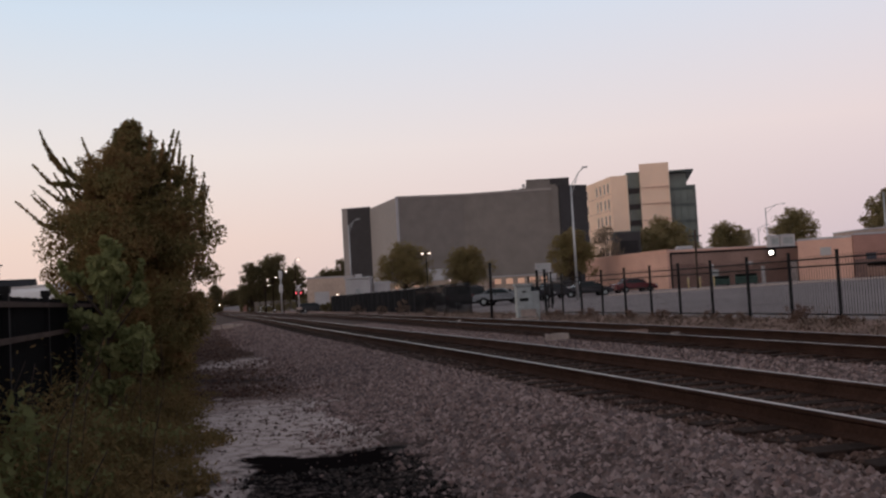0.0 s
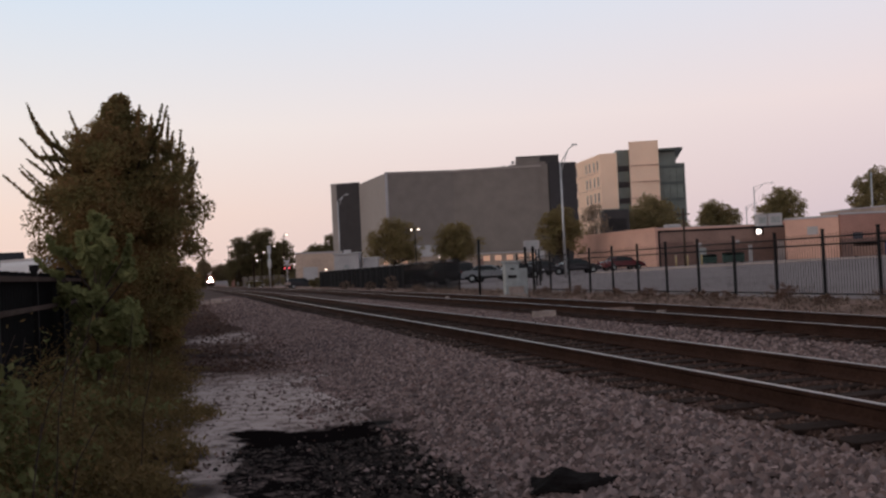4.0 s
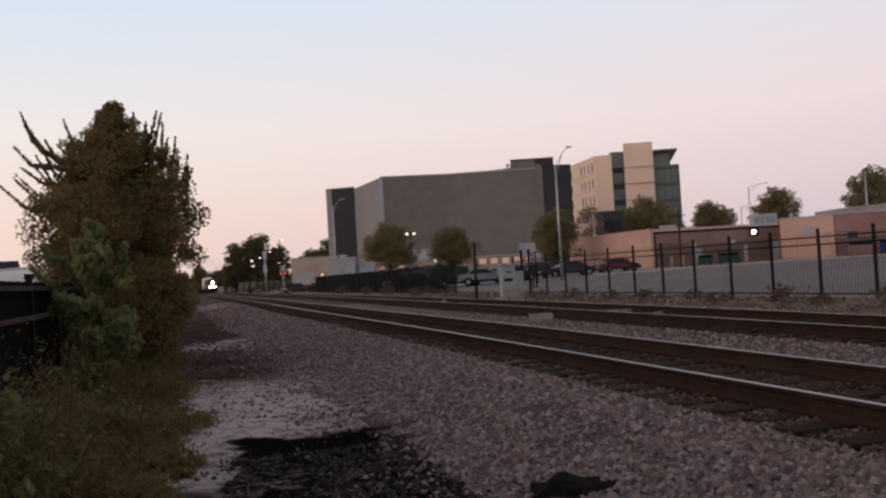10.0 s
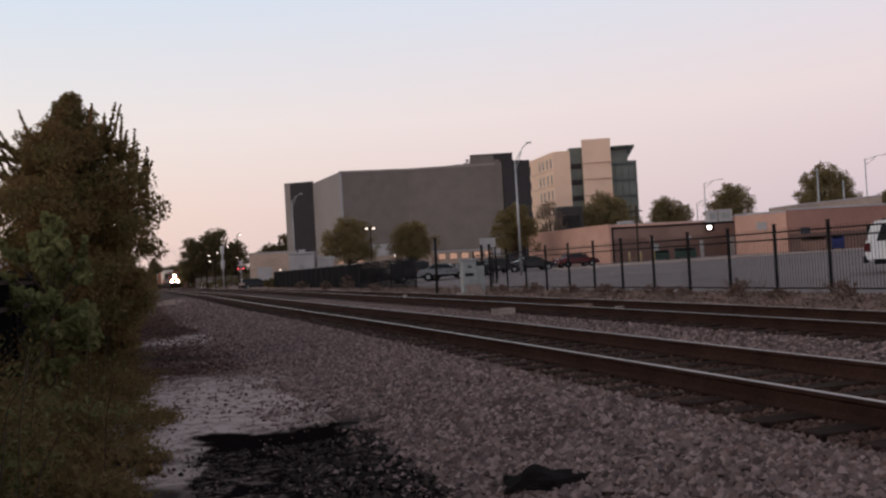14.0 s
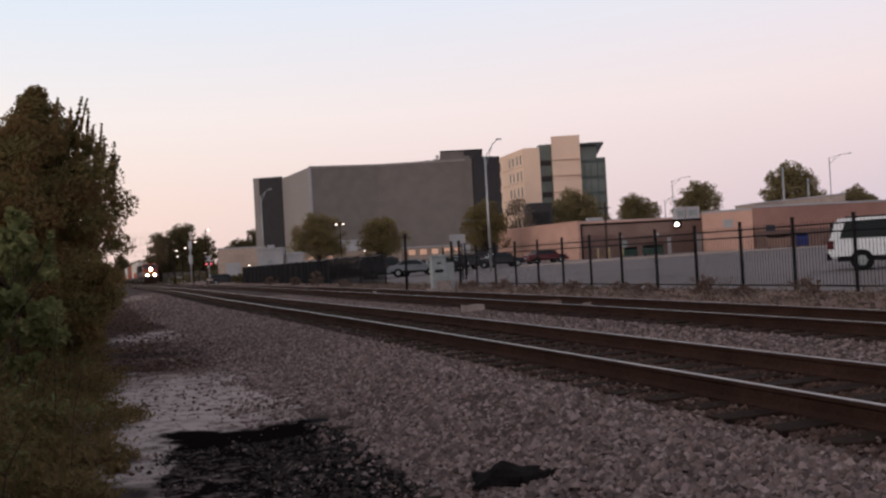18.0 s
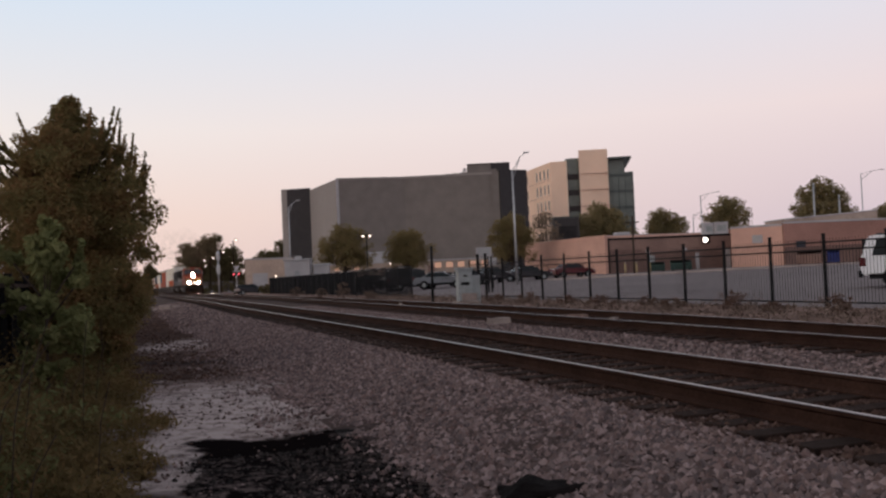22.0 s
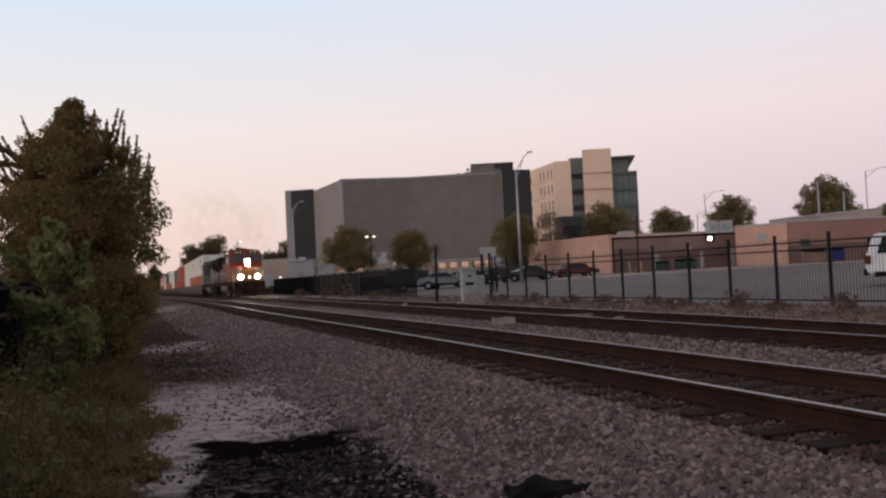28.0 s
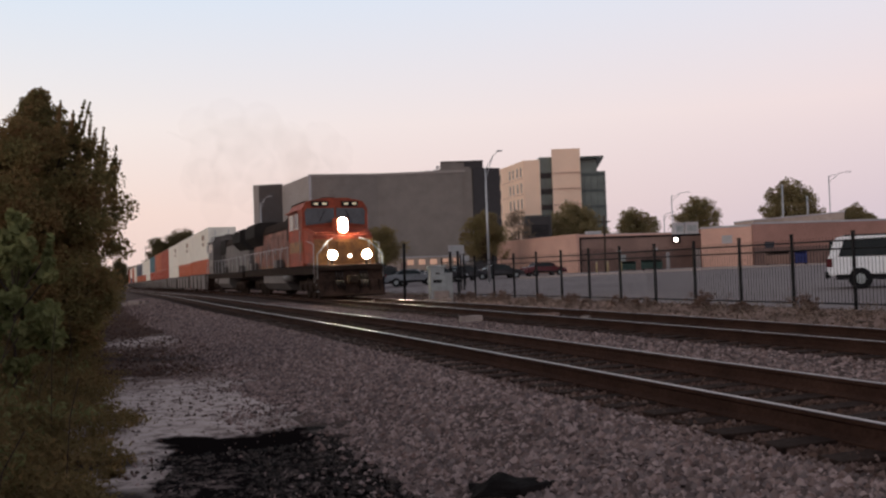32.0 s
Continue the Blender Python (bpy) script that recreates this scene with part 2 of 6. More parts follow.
    sideorange=mat("grimy_orange_paint", (0.24, 0.11, 0.085), 0.7, scale=0.9, var=0.75, fine=9, tint=(0.05, 0.03, 0.024), spec=0.2),
    leaf=island_mat("green_leaves", [(0.075, 0.08, 0.036), (0.11, 0.112, 0.046), (0.15, 0.135, 0.056), (0.125, 0.09, 0.043)], thin=0.4, patch=0.5, span=0.5),
    autumn=island_mat("turning_leaves", [(0.128, 0.113, 0.049), (0.179, 0.149, 0.065), (0.235, 0.157, 0.071), (0.255, 0.138, 0.071)], thin=0.4, patch=0.6, span=0.55),
    dullleaf=island_mat("dull_olive_leaves", [(0.169, 0.144, 0.075), (0.234, 0.193, 0.098), (0.273, 0.213, 0.110), (0.234, 0.171, 0.092)], thin=0.4, patch=0.5, span=1.6),
    lotleaf=island_mat("yellowing_leaves", [(0.163, 0.144, 0.066), (0.237, 0.192, 0.086), (0.225, 0.162, 0.084), (0.175, 0.156, 0.072)], thin=0.4, patch=0.5, span=1.2),
    lightleaf=island_mat("pale_green_leaves", [(0.147, 0.158, 0.069), (0.196, 0.204, 0.088), (0.245, 0.234, 0.108)], thin=0.4, patch=0.4, span=0.4),
    weed=island_mat("dry_weeds", [(0.099, 0.083, 0.037), (0.174, 0.124, 0.054), (0.137, 0.101, 0.045), (0.237, 0.151, 0.070), (0.131, 0.112, 0.047)], thin=0.4, patch=0.6, span=0.5),
    deadbush=island_mat("dead_brown_twigs", [(0.10, 0.06, 0.048), (0.15, 0.092, 0.072), (0.20, 0.135, 0.105)], thin=0.3),
    dryweed=island_mat("dead_weeds", [(0.12, 0.083, 0.066), (0.18, 0.127, 0.10), (0.09, 0.066, 0.054), (0.23, 0.17, 0.135)]),
    bareleaf=island_mat("sparse_tan_leaves", [(0.20, 0.145, 0.105), (0.26, 0.19, 0.14), (0.17, 0.13, 0.09)], thin=0.4),
    farleaf=island_mat("distant_leaves", [(0.098, 0.089, 0.048), (0.147, 0.121, 0.063), (0.175, 0.132, 0.073)], thin=0.4, patch=0.5, span=2.5),
    stone=island_mat("ballast_stones", [(0.06, 0.045, 0.044), (0.135, 0.096, 0.09), (0.24, 0.17, 0.16), (0.34, 0.255, 0.245), (0.095, 0.073, 0.073), (0.19, 0.145, 0.14), (0.17, 0.11, 0.10)]),
    tarstone=island_mat("tarred_stones", [(0.012, 0.011, 0.011), (0.03, 0.025, 0.024), (0.07, 0.055, 0.05)]),
    rustystone=island_mat("rust_stained_stones", [(0.05, 0.032, 0.027), (0.09, 0.058, 0.05), (0.14, 0.094, 0.084), (0.20, 0.145, 0.13)]),
    darkstone=island_mat("rusty_stones", [(0.04, 0.024, 0.019), (0.075, 0.045, 0.036), (0.12, 0.074, 0.06)]),
)


# ---- building blocks ----
def box(bm, x0, x1, y0, y1, z0, z1, bevel=0.0):
    v = [bm.verts.new((x, y, z)) for z in (z0, z1) for y in (y0, y1) for x in (x0, x1)]
    f = [bm.faces.new([v[i] for i in q]) for q in ((0, 2, 3, 1), (4, 5, 7, 6), (0, 1, 5, 4), (2, 6, 7, 3), (0, 4, 6, 2), (1, 3, 7, 5))]
    if bevel:
        edges = list({e for q in f for e in q.edges})
        bmesh.ops.bevel(bm, geom=edges, offset=bevel, segments=2, affect="EDGES", profile=0.6)
    return f


def tube(bm, a, b, r, r2=None, n=8):
    a, b = Vector(a), Vector(b)
    d = (b - a).normalized()
    q = d.to_track_quat("Z", "Y")
    r2 = r if r2 is None else r2
    ring = [[bm.verts.new(p + q @ Vector((s * math.cos(6.2832 * i / n), s * math.sin(6.2832 * i / n), 0))) for i in range(n)] for p, s in ((a, r), (b, r2))]
    for i in range(n):
        j = (i + 1) % n
        bm.faces.new((ring[0][i], ring[0][j], ring[1][j], ring[1][i]))
    bm.faces.new(ring[0][::-1])
    bm.faces.new(ring[1])


def path_tube(bm, pts, r, n=6):
    for a, b in zip(pts, pts[1:]):
        tube(bm, a, b, r, n=n)


def prism(bm, profile, axis, a, b):
    """A profile (list of two coordinates) drawn out along axis x, y or z from a to b."""
    place = {"x": lambda p, q, s: (s, p, q), "y": lambda p, q, s: (p, s, q), "z": lambda p, q, s: (p, q, s)}[axis]
    r = [[bm.verts.new(place(p, q, s)) for p, q in profile] for s in (a, b)]
    n = len(profile)
    for i in range(n):
        j = (i + 1) % n
        bm.faces.new((r[0][i], r[0][j], r[1][j], r[1][i]))
    bm.faces.new(r[0][::-1])
    bm.faces.new(r[1])


def part(name, bm, material, parent=None, label="", at=None, smooth=False):
    """Links a bmesh as one mesh object under a thing or a part."""
    me = bpy.data.meshes.new(name)
    bmesh.ops.recalc_face_normals(bm, faces=bm.faces)
    bm.to_mesh(me)
    bm.free()
    me.materials.append(material)
    if smooth:
        me.polygons.foreach_set("use_smooth", [True] * len(me.polygons))
    ob = new(name, me)
    if parent:
        ob.parent = parent
    if at is not None:
        ob.matrix_basis = at
    return tagged(ob, label)


def boxes(name, material, parent, *sizes, bevel=0.0, label="", at=None):
    bm = bmesh.new()
    for s in sizes:
        box(bm, *s, bevel=bevel)
    return part(name, bm, material, parent, label, at)


def tubes(name, material, parent, *runs, r=0.03, n=8, label="", at=None):
    bm = bmesh.new()
    for run in runs:
        path_tube(bm, run, r, n)
    return part(name, bm, material, parent, label, at, smooth=True)


def thing(name, label, category, at, group="", kind=""):
    ob = new(name)
    ob.empty_display_size = 0.2
    ob.matrix_basis = at
    return tagged(ob, label, category, group, kind)


def raw(name, verts, faces, material, parent=None, label=""):
    me = bpy.data.meshes.new(name)
    me.from_pydata([tuple(v) for v in verts], [], [tuple(f) for f in faces])
    me.materials.append(material)
    ob = new(name, me)
    if parent:
        ob.parent = parent
    return tagged(ob, label)


# ---- the line of the tracks; rail tops are z = 0 near the camera ----
STEP = 0.5
_ys = np.arange(-60.0, 900.0, STEP)


def _slope(y):
    near = -0.3266 - 0.0022 * max(min(y, 25.0), -10) + 1.47e-5 * max(min(y, 25.0), -10) ** 2
    return near + (-0.356 - near) * max(0.0, min(1.0, (y - 25) / 20))


_xs = np.zeros(len(_ys))
_sl = np.array([_slope(y) for y in _ys])
_k0 = int(60 / STEP)
_xs[_k0] = 5.032
for _i in range(_k0 + 1, len(_ys)):
    _xs[_i] = _xs[_i - 1] + STEP * (_sl[_i] + _sl[_i - 1]) / 2
for _i in range(_k0 - 1, -1, -1):
    _xs[_i] = _xs[_i + 1] - STEP * (_sl[_i] + _sl[_i + 1]) / 2


def bed(y):
    """Height of the line: level, then falling gently towards the distance."""
    return -0.0045 * max(0.0, min(y, 420.0) - 60.0)


def gap2(y):
    """The far track's distance from the near one, widening a little round the bend."""
    return float(np.interp(y, (-10.0, 11.0, 17.0, 26.0, 40.0), (4.35, 4.57, 4.69, 4.93, 5.0)))


def cant(y):
    """The outer rail stands a little higher in the bend."""
    return 0.022 * max(0.0, min(1.0, (y - 9.0) / 8.0)) * max(0.0, min(1.0, (60.0 - y) / 20.0))


def on_line(u, y):
    """The point u metres to the right of the nearest rail, and the heading there."""
    x, s = float(np.interp(y, _ys, _xs)), float(np.interp(y, _ys, _sl))
    if y > 890:
        x += (y - 890) * s
    th = math.atan(s)
    return x + u * math.cos(th), y - u * math.sin(th), th


GAUGE = 1.505


# ---- ground ----
def ground_z(u, y):
    g = gap2(y)
    pts = [(-4000, -0.9), (-60, -0.6), (-6, -0.43), (-3.5, -0.46), (-2.7, -0.42), (-1.25, -0.21), (-0.7, -0.21), (-0.5, -0.2), (1.95, -0.2), (2.4, -0.23), (g - 1.1, -0.22), (g - 0.5, -0.2),
           (g + 1.95, -0.2), (g + 2.6, -0.24), (g + 4.2, -0.42), (g + 6.0, -0.38), (13.1, -0.3), (15, -0.24), (21, -0.08), (60, 0.4), (4000, 0.6)]
    z = float(np.interp(u, [p[0] for p in pts], [p[1] for p in pts]))
    return z + bed(y) * max(0.0, min(1.0, (30 - u) / 20))


def mask_node(n, l, pos, cx, cy, rx, ry, soft, wob, wscale):
    """1 inside an ellipse on the ground with a ragged edge, 0 outside."""
    mp = n.new("ShaderNodeMapping")
    mp.vector_type = "POINT"
    mp.inputs["Location"].default_value = (-cx / rx, -cy / ry, 0)
    mp.inputs["Scale"].default_value = (1 / rx, 1 / ry, 0)
    l.new(pos, mp.inputs[0])
    ln = n.new("ShaderNodeVectorMath")
    ln.operation = "LENGTH"
    l.new(mp.outputs[0], ln.inputs[0])
    nz = n.new("ShaderNodeTexNoise")
    nz.inputs["Scale"].default_value, nz.inputs["Detail"].default_value = wscale, 6
    l.new(pos, nz.inputs["Vector"])
    ad = n.new("ShaderNodeMath")
    ad.operation = "MULTIPLY_ADD"
    ad.inputs[1].default_value = wob
    l.new(nz.outputs[0], ad.inputs[0])
    l.new(ln.outputs["Value"], ad.inputs[2])
    mr = n.new("ShaderNodeMapRange")
    mr.inputs["From Min"].default_value, mr.inputs["From Max"].default_value = 1 + wob / 2 + soft, 1 + wob / 2 - soft
    l.new(ad.outputs[0], mr.inputs["Value"])
    return mr.outputs[0]


def edge_mask(n, l, pos, edges, soft, wob, wscale):
    """1 inside a patch bounded by straight, ragged edges (nx, ny, c: inside where nx x + ny y < c), 0 outside."""
    nz = n.new("ShaderNodeTexNoise")
    nz.inputs["Scale"].default_value, nz.inputs["Detail"].default_value, nz.inputs["Roughness"].default_value = wscale, 8, 0.65
    l.new(pos, nz.inputs["Vector"])
    worst = None
    for nx, ny, c in edges:
        dt = n.new("ShaderNodeVectorMath")
        dt.operation = "DOT_PRODUCT"
        dt.inputs[1].default_value = (nx, ny, 0)
        l.new(pos, dt.inputs[0])
        sb = n.new("ShaderNodeMath")
        sb.operation = "SUBTRACT"
        sb.inputs[1].default_value = c
        l.new(dt.outputs["Value"], sb.inputs[0])
        if worst is None:
            worst = sb.outputs[0]
        else:
            mx = n.new("ShaderNodeMath")
            mx.operation = "MAXIMUM"
            l.new(worst, mx.inputs[0])
            l.new(sb.outputs[0], mx.inputs[1])
            worst = mx.outputs[0]
    ad = n.new("ShaderNodeMath")
    ad.operation = "MULTIPLY_ADD"
    ad.inputs[1].default_value = wob
    l.new(nz.outputs[0], ad.inputs[0])
    l.new(worst, ad.inputs[2])
    mr = n.new("ShaderNodeMapRange")
    mr.inputs["From Min"].default_value, mr.inputs["From Max"].default_value = wob / 2 + soft, wob / 2 - soft
    l.new(ad.outputs[0], mr.inputs["Value"])
    return mr.outputs[0]


# the spill of black tar on the path: its edges on the ground
TAR_BACK, TAR_RIGHT, TAR_LEFT = (-0.17, 0.985, 9.48), (0.944, 0.331, 2.04), (-0.957, -0.291, -0.06)
TAR_EDGES = [TAR_BACK, TAR_RIGHT, TAR_LEFT, (0, -1, -3.5)]


def patchy_dirt(m, kinds):
    n, l = m.node_tree.nodes, m.node_tree.links
    b = n["Principled BSDF"]
    base = b.inputs["Base Color"].links[0].from_socket
    pos = n.new("ShaderNodeNewGeometry").outputs["Position"]
    grain = n.new("ShaderNodeTexNoise")
    grain.inputs["Scale"].default_value, grain.inputs["Detail"].default_value, grain.inputs["Roughness"].default_value = 5, 12, 0.72
    l.new(pos, grain.inputs["Vector"])
    # far path: dark brown dirt, with its stones' shaded sides put into the colour
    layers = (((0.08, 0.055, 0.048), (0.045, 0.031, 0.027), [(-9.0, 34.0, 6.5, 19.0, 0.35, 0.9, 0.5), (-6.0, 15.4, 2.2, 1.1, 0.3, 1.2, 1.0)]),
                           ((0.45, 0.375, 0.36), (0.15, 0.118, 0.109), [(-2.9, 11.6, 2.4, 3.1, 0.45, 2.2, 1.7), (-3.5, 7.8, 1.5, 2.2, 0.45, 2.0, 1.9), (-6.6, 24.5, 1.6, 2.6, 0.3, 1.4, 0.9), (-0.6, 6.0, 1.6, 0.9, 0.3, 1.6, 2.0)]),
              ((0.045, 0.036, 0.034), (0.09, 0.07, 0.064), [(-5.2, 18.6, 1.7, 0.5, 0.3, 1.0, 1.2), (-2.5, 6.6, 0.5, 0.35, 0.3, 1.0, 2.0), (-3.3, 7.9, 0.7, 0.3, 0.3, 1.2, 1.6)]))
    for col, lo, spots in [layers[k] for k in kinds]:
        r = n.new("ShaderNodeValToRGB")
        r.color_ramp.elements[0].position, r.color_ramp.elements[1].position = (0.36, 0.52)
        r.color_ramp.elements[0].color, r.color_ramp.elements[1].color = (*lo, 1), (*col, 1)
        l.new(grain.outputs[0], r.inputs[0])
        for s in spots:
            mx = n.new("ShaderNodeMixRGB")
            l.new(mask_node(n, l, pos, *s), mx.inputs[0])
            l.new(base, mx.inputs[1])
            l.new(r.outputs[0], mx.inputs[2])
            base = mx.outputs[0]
    # black tar: whole along its far edge, broken up by dust and stones nearer the tracks
    r = n.new("ShaderNodeValToRGB")
    r.color_ramp.elements[0].position, r.color_ramp.elements[1].position = 0.51, 0.61
    r.color_ramp.elements[0].color, r.color_ramp.elements[1].color = (0.008, 0.0065, 0.0068, 1), (0.11, 0.085, 0.08, 1)
    crumb = n.new("ShaderNodeTexNoise")
    crumb.inputs["Scale"].default_value, crumb.inputs["Detail"].default_value = 5.5, 9
    l.new(pos, crumb.inputs["Vector"])
    l.new(crumb.outputs[0], r.inputs[0])
    for edges, soft, whole in ((TAR_EDGES, 0.06, False), ([TAR_BACK, TAR_LEFT, (0.944, 0.331, 1.9), (0.17, -0.985, -8.2)], 0.12, True)):
        mx = n.new("ShaderNodeMixRGB")
        l.new(edge_mask(n, l, pos, edges, soft, 1.1, 2.2), mx.inputs[0])
        l.new(base, mx.inputs[1])
        if whole:
            mx.inputs[2].default_value = (0.007, 0.0055, 0.0058, 1)
        else:
            l.new(r.outputs[0], mx.inputs[2])
        base = mx.outputs[0]
    l.new(base, b.inputs["Base Color"])


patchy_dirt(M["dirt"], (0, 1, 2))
patchy_dirt(M["ballast"], ())


def build_ground():
    us = [-4000, -1500, -600, -250, -120, -60, -35, -22, -15, -11] + list(np.arange(-9, 15.01, 0.3)) + [16, 18, 21, 26, 34, 45, 60, 90, 150, 300, 700, 1500, 4000]
    ys = [-60, -40, -25, -15, -8, -4, 0] + list(np.arange(2, 30, 0.4)) + list(np.arange(30, 70, 2)) + list(np.arange(70, 160, 6)) + list(np.arange(160, 440, 25)) + [500, 650, 880, 1300, 2000, 4200]
    verts, faces, mi = [], [], []
    for y in ys:
        for u in us:
            x, yy, _ = on_line(u, y)
            z = ground_z(u, y)
            if abs(u) < 16 and y < 70:
                z += (0.035 * noise.noise((x * 0.9, yy * 0.9, 3.0)) + 0.02 * noise.noise((x * 3, yy * 3, 7.0))) * max(0.0, min(1.0, (18 - y) / 8))
            verts.append((x, yy, z))
    w = len(us)
    for j in range(len(ys) - 1):
        for i in range(w - 1):
            u, y = (us[i] + us[i + 1]) / 2, (ys[j] + ys[j + 1]) / 2
            x, yy, _ = on_line(u, y)
            e = 0.5 * noise.noise((x * 0.8, yy * 0.5, 0)) + 0.45 * noise.noise((x * 2.6, yy * 1.7, 5.0))
            faces.append((j * w + i, j * w + i + 1, j * w + w + i + 1, j * w + w + i))
            g = gap2(y)
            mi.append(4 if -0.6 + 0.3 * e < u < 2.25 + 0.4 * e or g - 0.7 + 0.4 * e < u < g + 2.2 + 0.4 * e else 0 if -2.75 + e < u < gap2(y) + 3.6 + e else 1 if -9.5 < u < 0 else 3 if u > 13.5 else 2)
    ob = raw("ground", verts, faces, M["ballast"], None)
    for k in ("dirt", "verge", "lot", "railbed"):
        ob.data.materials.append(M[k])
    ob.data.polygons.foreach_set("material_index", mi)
    ob.data.polygons.foreach_set("use_smooth", [True] * len(mi))
    tagged(ob, "gravel track bed, grey dirt path, weedy verge and asphalt lot", "ground", kind="structure")


build_ground()


def scatter_stones(name, count, u0, u1, y0, y1, s0, s1, material, label, seed, bias=1.0, ragged=0.0, tarred=False):
    rng = np.random.default_rng(seed)
    oct_v = np.array([(1, 0, 0), (-1, 0, 0), (0, 1, 0), (0, -1, 0), (0, 0, 1), (0, 0, -1)], float)
    oct_f = np.array([(0, 2, 4), (2, 1, 4), (1, 3, 4), (3, 0, 4), (2, 0, 5), (1, 2, 5), (3, 1, 5), (0, 3, 5)])
    y = y0 + (y1 - y0) * rng.random(count) ** bias
    u = u0 + (u1 - u0) * rng.random(count)
    c = np.array([(*on_line(a, b)[:2], ground_z(a, b)) for a, b in zip(u, y)])
    # outside the tar, or on it where it is broken up; and behind a ragged edge
    worst = np.max([nx * c[:, 0] + ny * c[:, 1] - k for nx, ny, k in TAR_EDGES], axis=0) + rng.normal(0, 0.06, count)
    keep = (worst < 0.0) if tarred else (worst > 0.0) | (rng.random(count) < 0.06)
    if ragged:
        keep &= u > u0 + ragged * np.array([0.25 + 1.0 * noise.noise((a * 0.9, b * 0.7, 4.0)) + 0.7 * noise.noise((a * 3.1, b * 2.3, 9.0)) for a, b in c[:, :2]])
    c, count = c[keep], int(keep.sum())
    s = s0 + (s1 - s0) * rng.random(count) ** 2
    v = oct_v[None] * s[:, None, None] * (0.55 + 0.6 * rng.random((count, 6, 1))) * np.array([1, 1, 0.75])
    v += rng.normal(0, 0.12, v.shape) * s[:, None, None]
    a = rng.random(count) * 6.283
    ca, sa = np.cos(a)[:, None], np.sin(a)[:, None]
    v = np.stack([v[..., 0] * ca - v[..., 1] * sa, v[..., 0] * sa + v[..., 1] * ca, v[..., 2]], -1)
    c[:, 2] += s * 0.2
    v += c[:, None]
    f = oct_f[None] + 6 * np.arange(count)[:, None, None]
    ob = raw(name, v.reshape(-1, 3).tolist(), f.reshape(-1, 3).tolist(), material)
    return tagged(ob, label, "stones", kind="stuff")


STONES = [
    ("ballast_stones", 84000, -3.2, -0.6, 3.6, 34.0, 0.017, 0.054, "stone", "loose grey-pink crushed ballast stones beside the rails", 1, 1.35, 0.7),
    ("ballast_fringe", 4200, -3.9, -2.6, 4.5, 26.0, 0.012, 0.04, "stone", "stray ballast stones at the edge of the path", 6, 1.3, 0.5),
    ("centre_ballast", 17000, 2.0, 4.1, 8.0, 45.0, 0.022, 0.05, "stone", "grey ballast stones between the two tracks", 7, 1.3, 0.2),
    ("far_ballast", 9000, 6.75, 9.0, 13.0, 50.0, 0.025, 0.06, "stone", "grey ballast stones behind the far track", 8, 1.2, 0.3),
    ("shoulder_stones", 5000, -1.0, -0.1, 5.0, 30.0, 0.02, 0.05, "rustystone", "rust-stained stones spilling over the tie ends", 29, 1.3, 0.3),
    ("track_stones", 22000, -0.5, 2.2, 6.0, 34.0, 0.02, 0.05, "darkstone", "rust-brown stones among the ties", 9, 1.3, 0.0),
    ("far_track_stones", 9000, 4.1, 6.6, 10.0, 40.0, 0.02, 0.05, "darkstone", "rust-brown stones among the far ties", 10, 1.2, 0.0),
    ("far_shoulder", 9000, -3.4, -0.7, 30.0, 75.0, 0.025, 0.07, "stone", "ballast stones along the far shoulder", 41, 1.4, 0.5),
    ("far_path_stones", 9000, -7.0, -2.6, 16.5, 70.0, 0.015, 0.06, "darkstone", "dark gravel strewn over the far end of the path", 31, 1.3, 0.0),
    ("dirt_clods", 2400, -6.0, -3.0, 6.5, 18.0, 0.006, 0.028, "darkstone", "dark clods and cinders lying on the pale dust", 33, 1.2, 0.0),
    ("verge_rocks", 420, 9.2, 13.3, 12.0, 60.0, 0.04, 0.16, "dryweed", "brown clods and stones at the foot of the fence", 19, 1.2, 0.0),
    ("path_pebbles", 900, -6.0, -3.0, 5.0, 26.0, 0.012, 0.045, "stone", "scattered pebbles on the dirt path", 2, 1.3, 0.0),
]
for nm_, count_, ua_, ub_, ya_, yb_, sa_, sb_, key_, lb_, seed_, bias_, rag_ in STONES:
    scatter_stones(nm_, count_, ua_, ub_, ya_, yb_, sa_, sb_, M[key_], lb_, seed_, bias_, rag_)
scatter_stones("tar_crumbs", 8000, -4.7, -2.6, 4.0, 9.6, 0.010, 0.036, M["tarstone"], "black tarred stones bedded in the dark patch", 37, 1.0, tarred=True)
scatter_stones("ash_crumbs", 1100, -4.7, -2.6, 4.0, 8.6, 0.008, 0.028, M["stone"], "pale stones and crumbs scattered over the black tar", 21, 0.8, tarred=True)


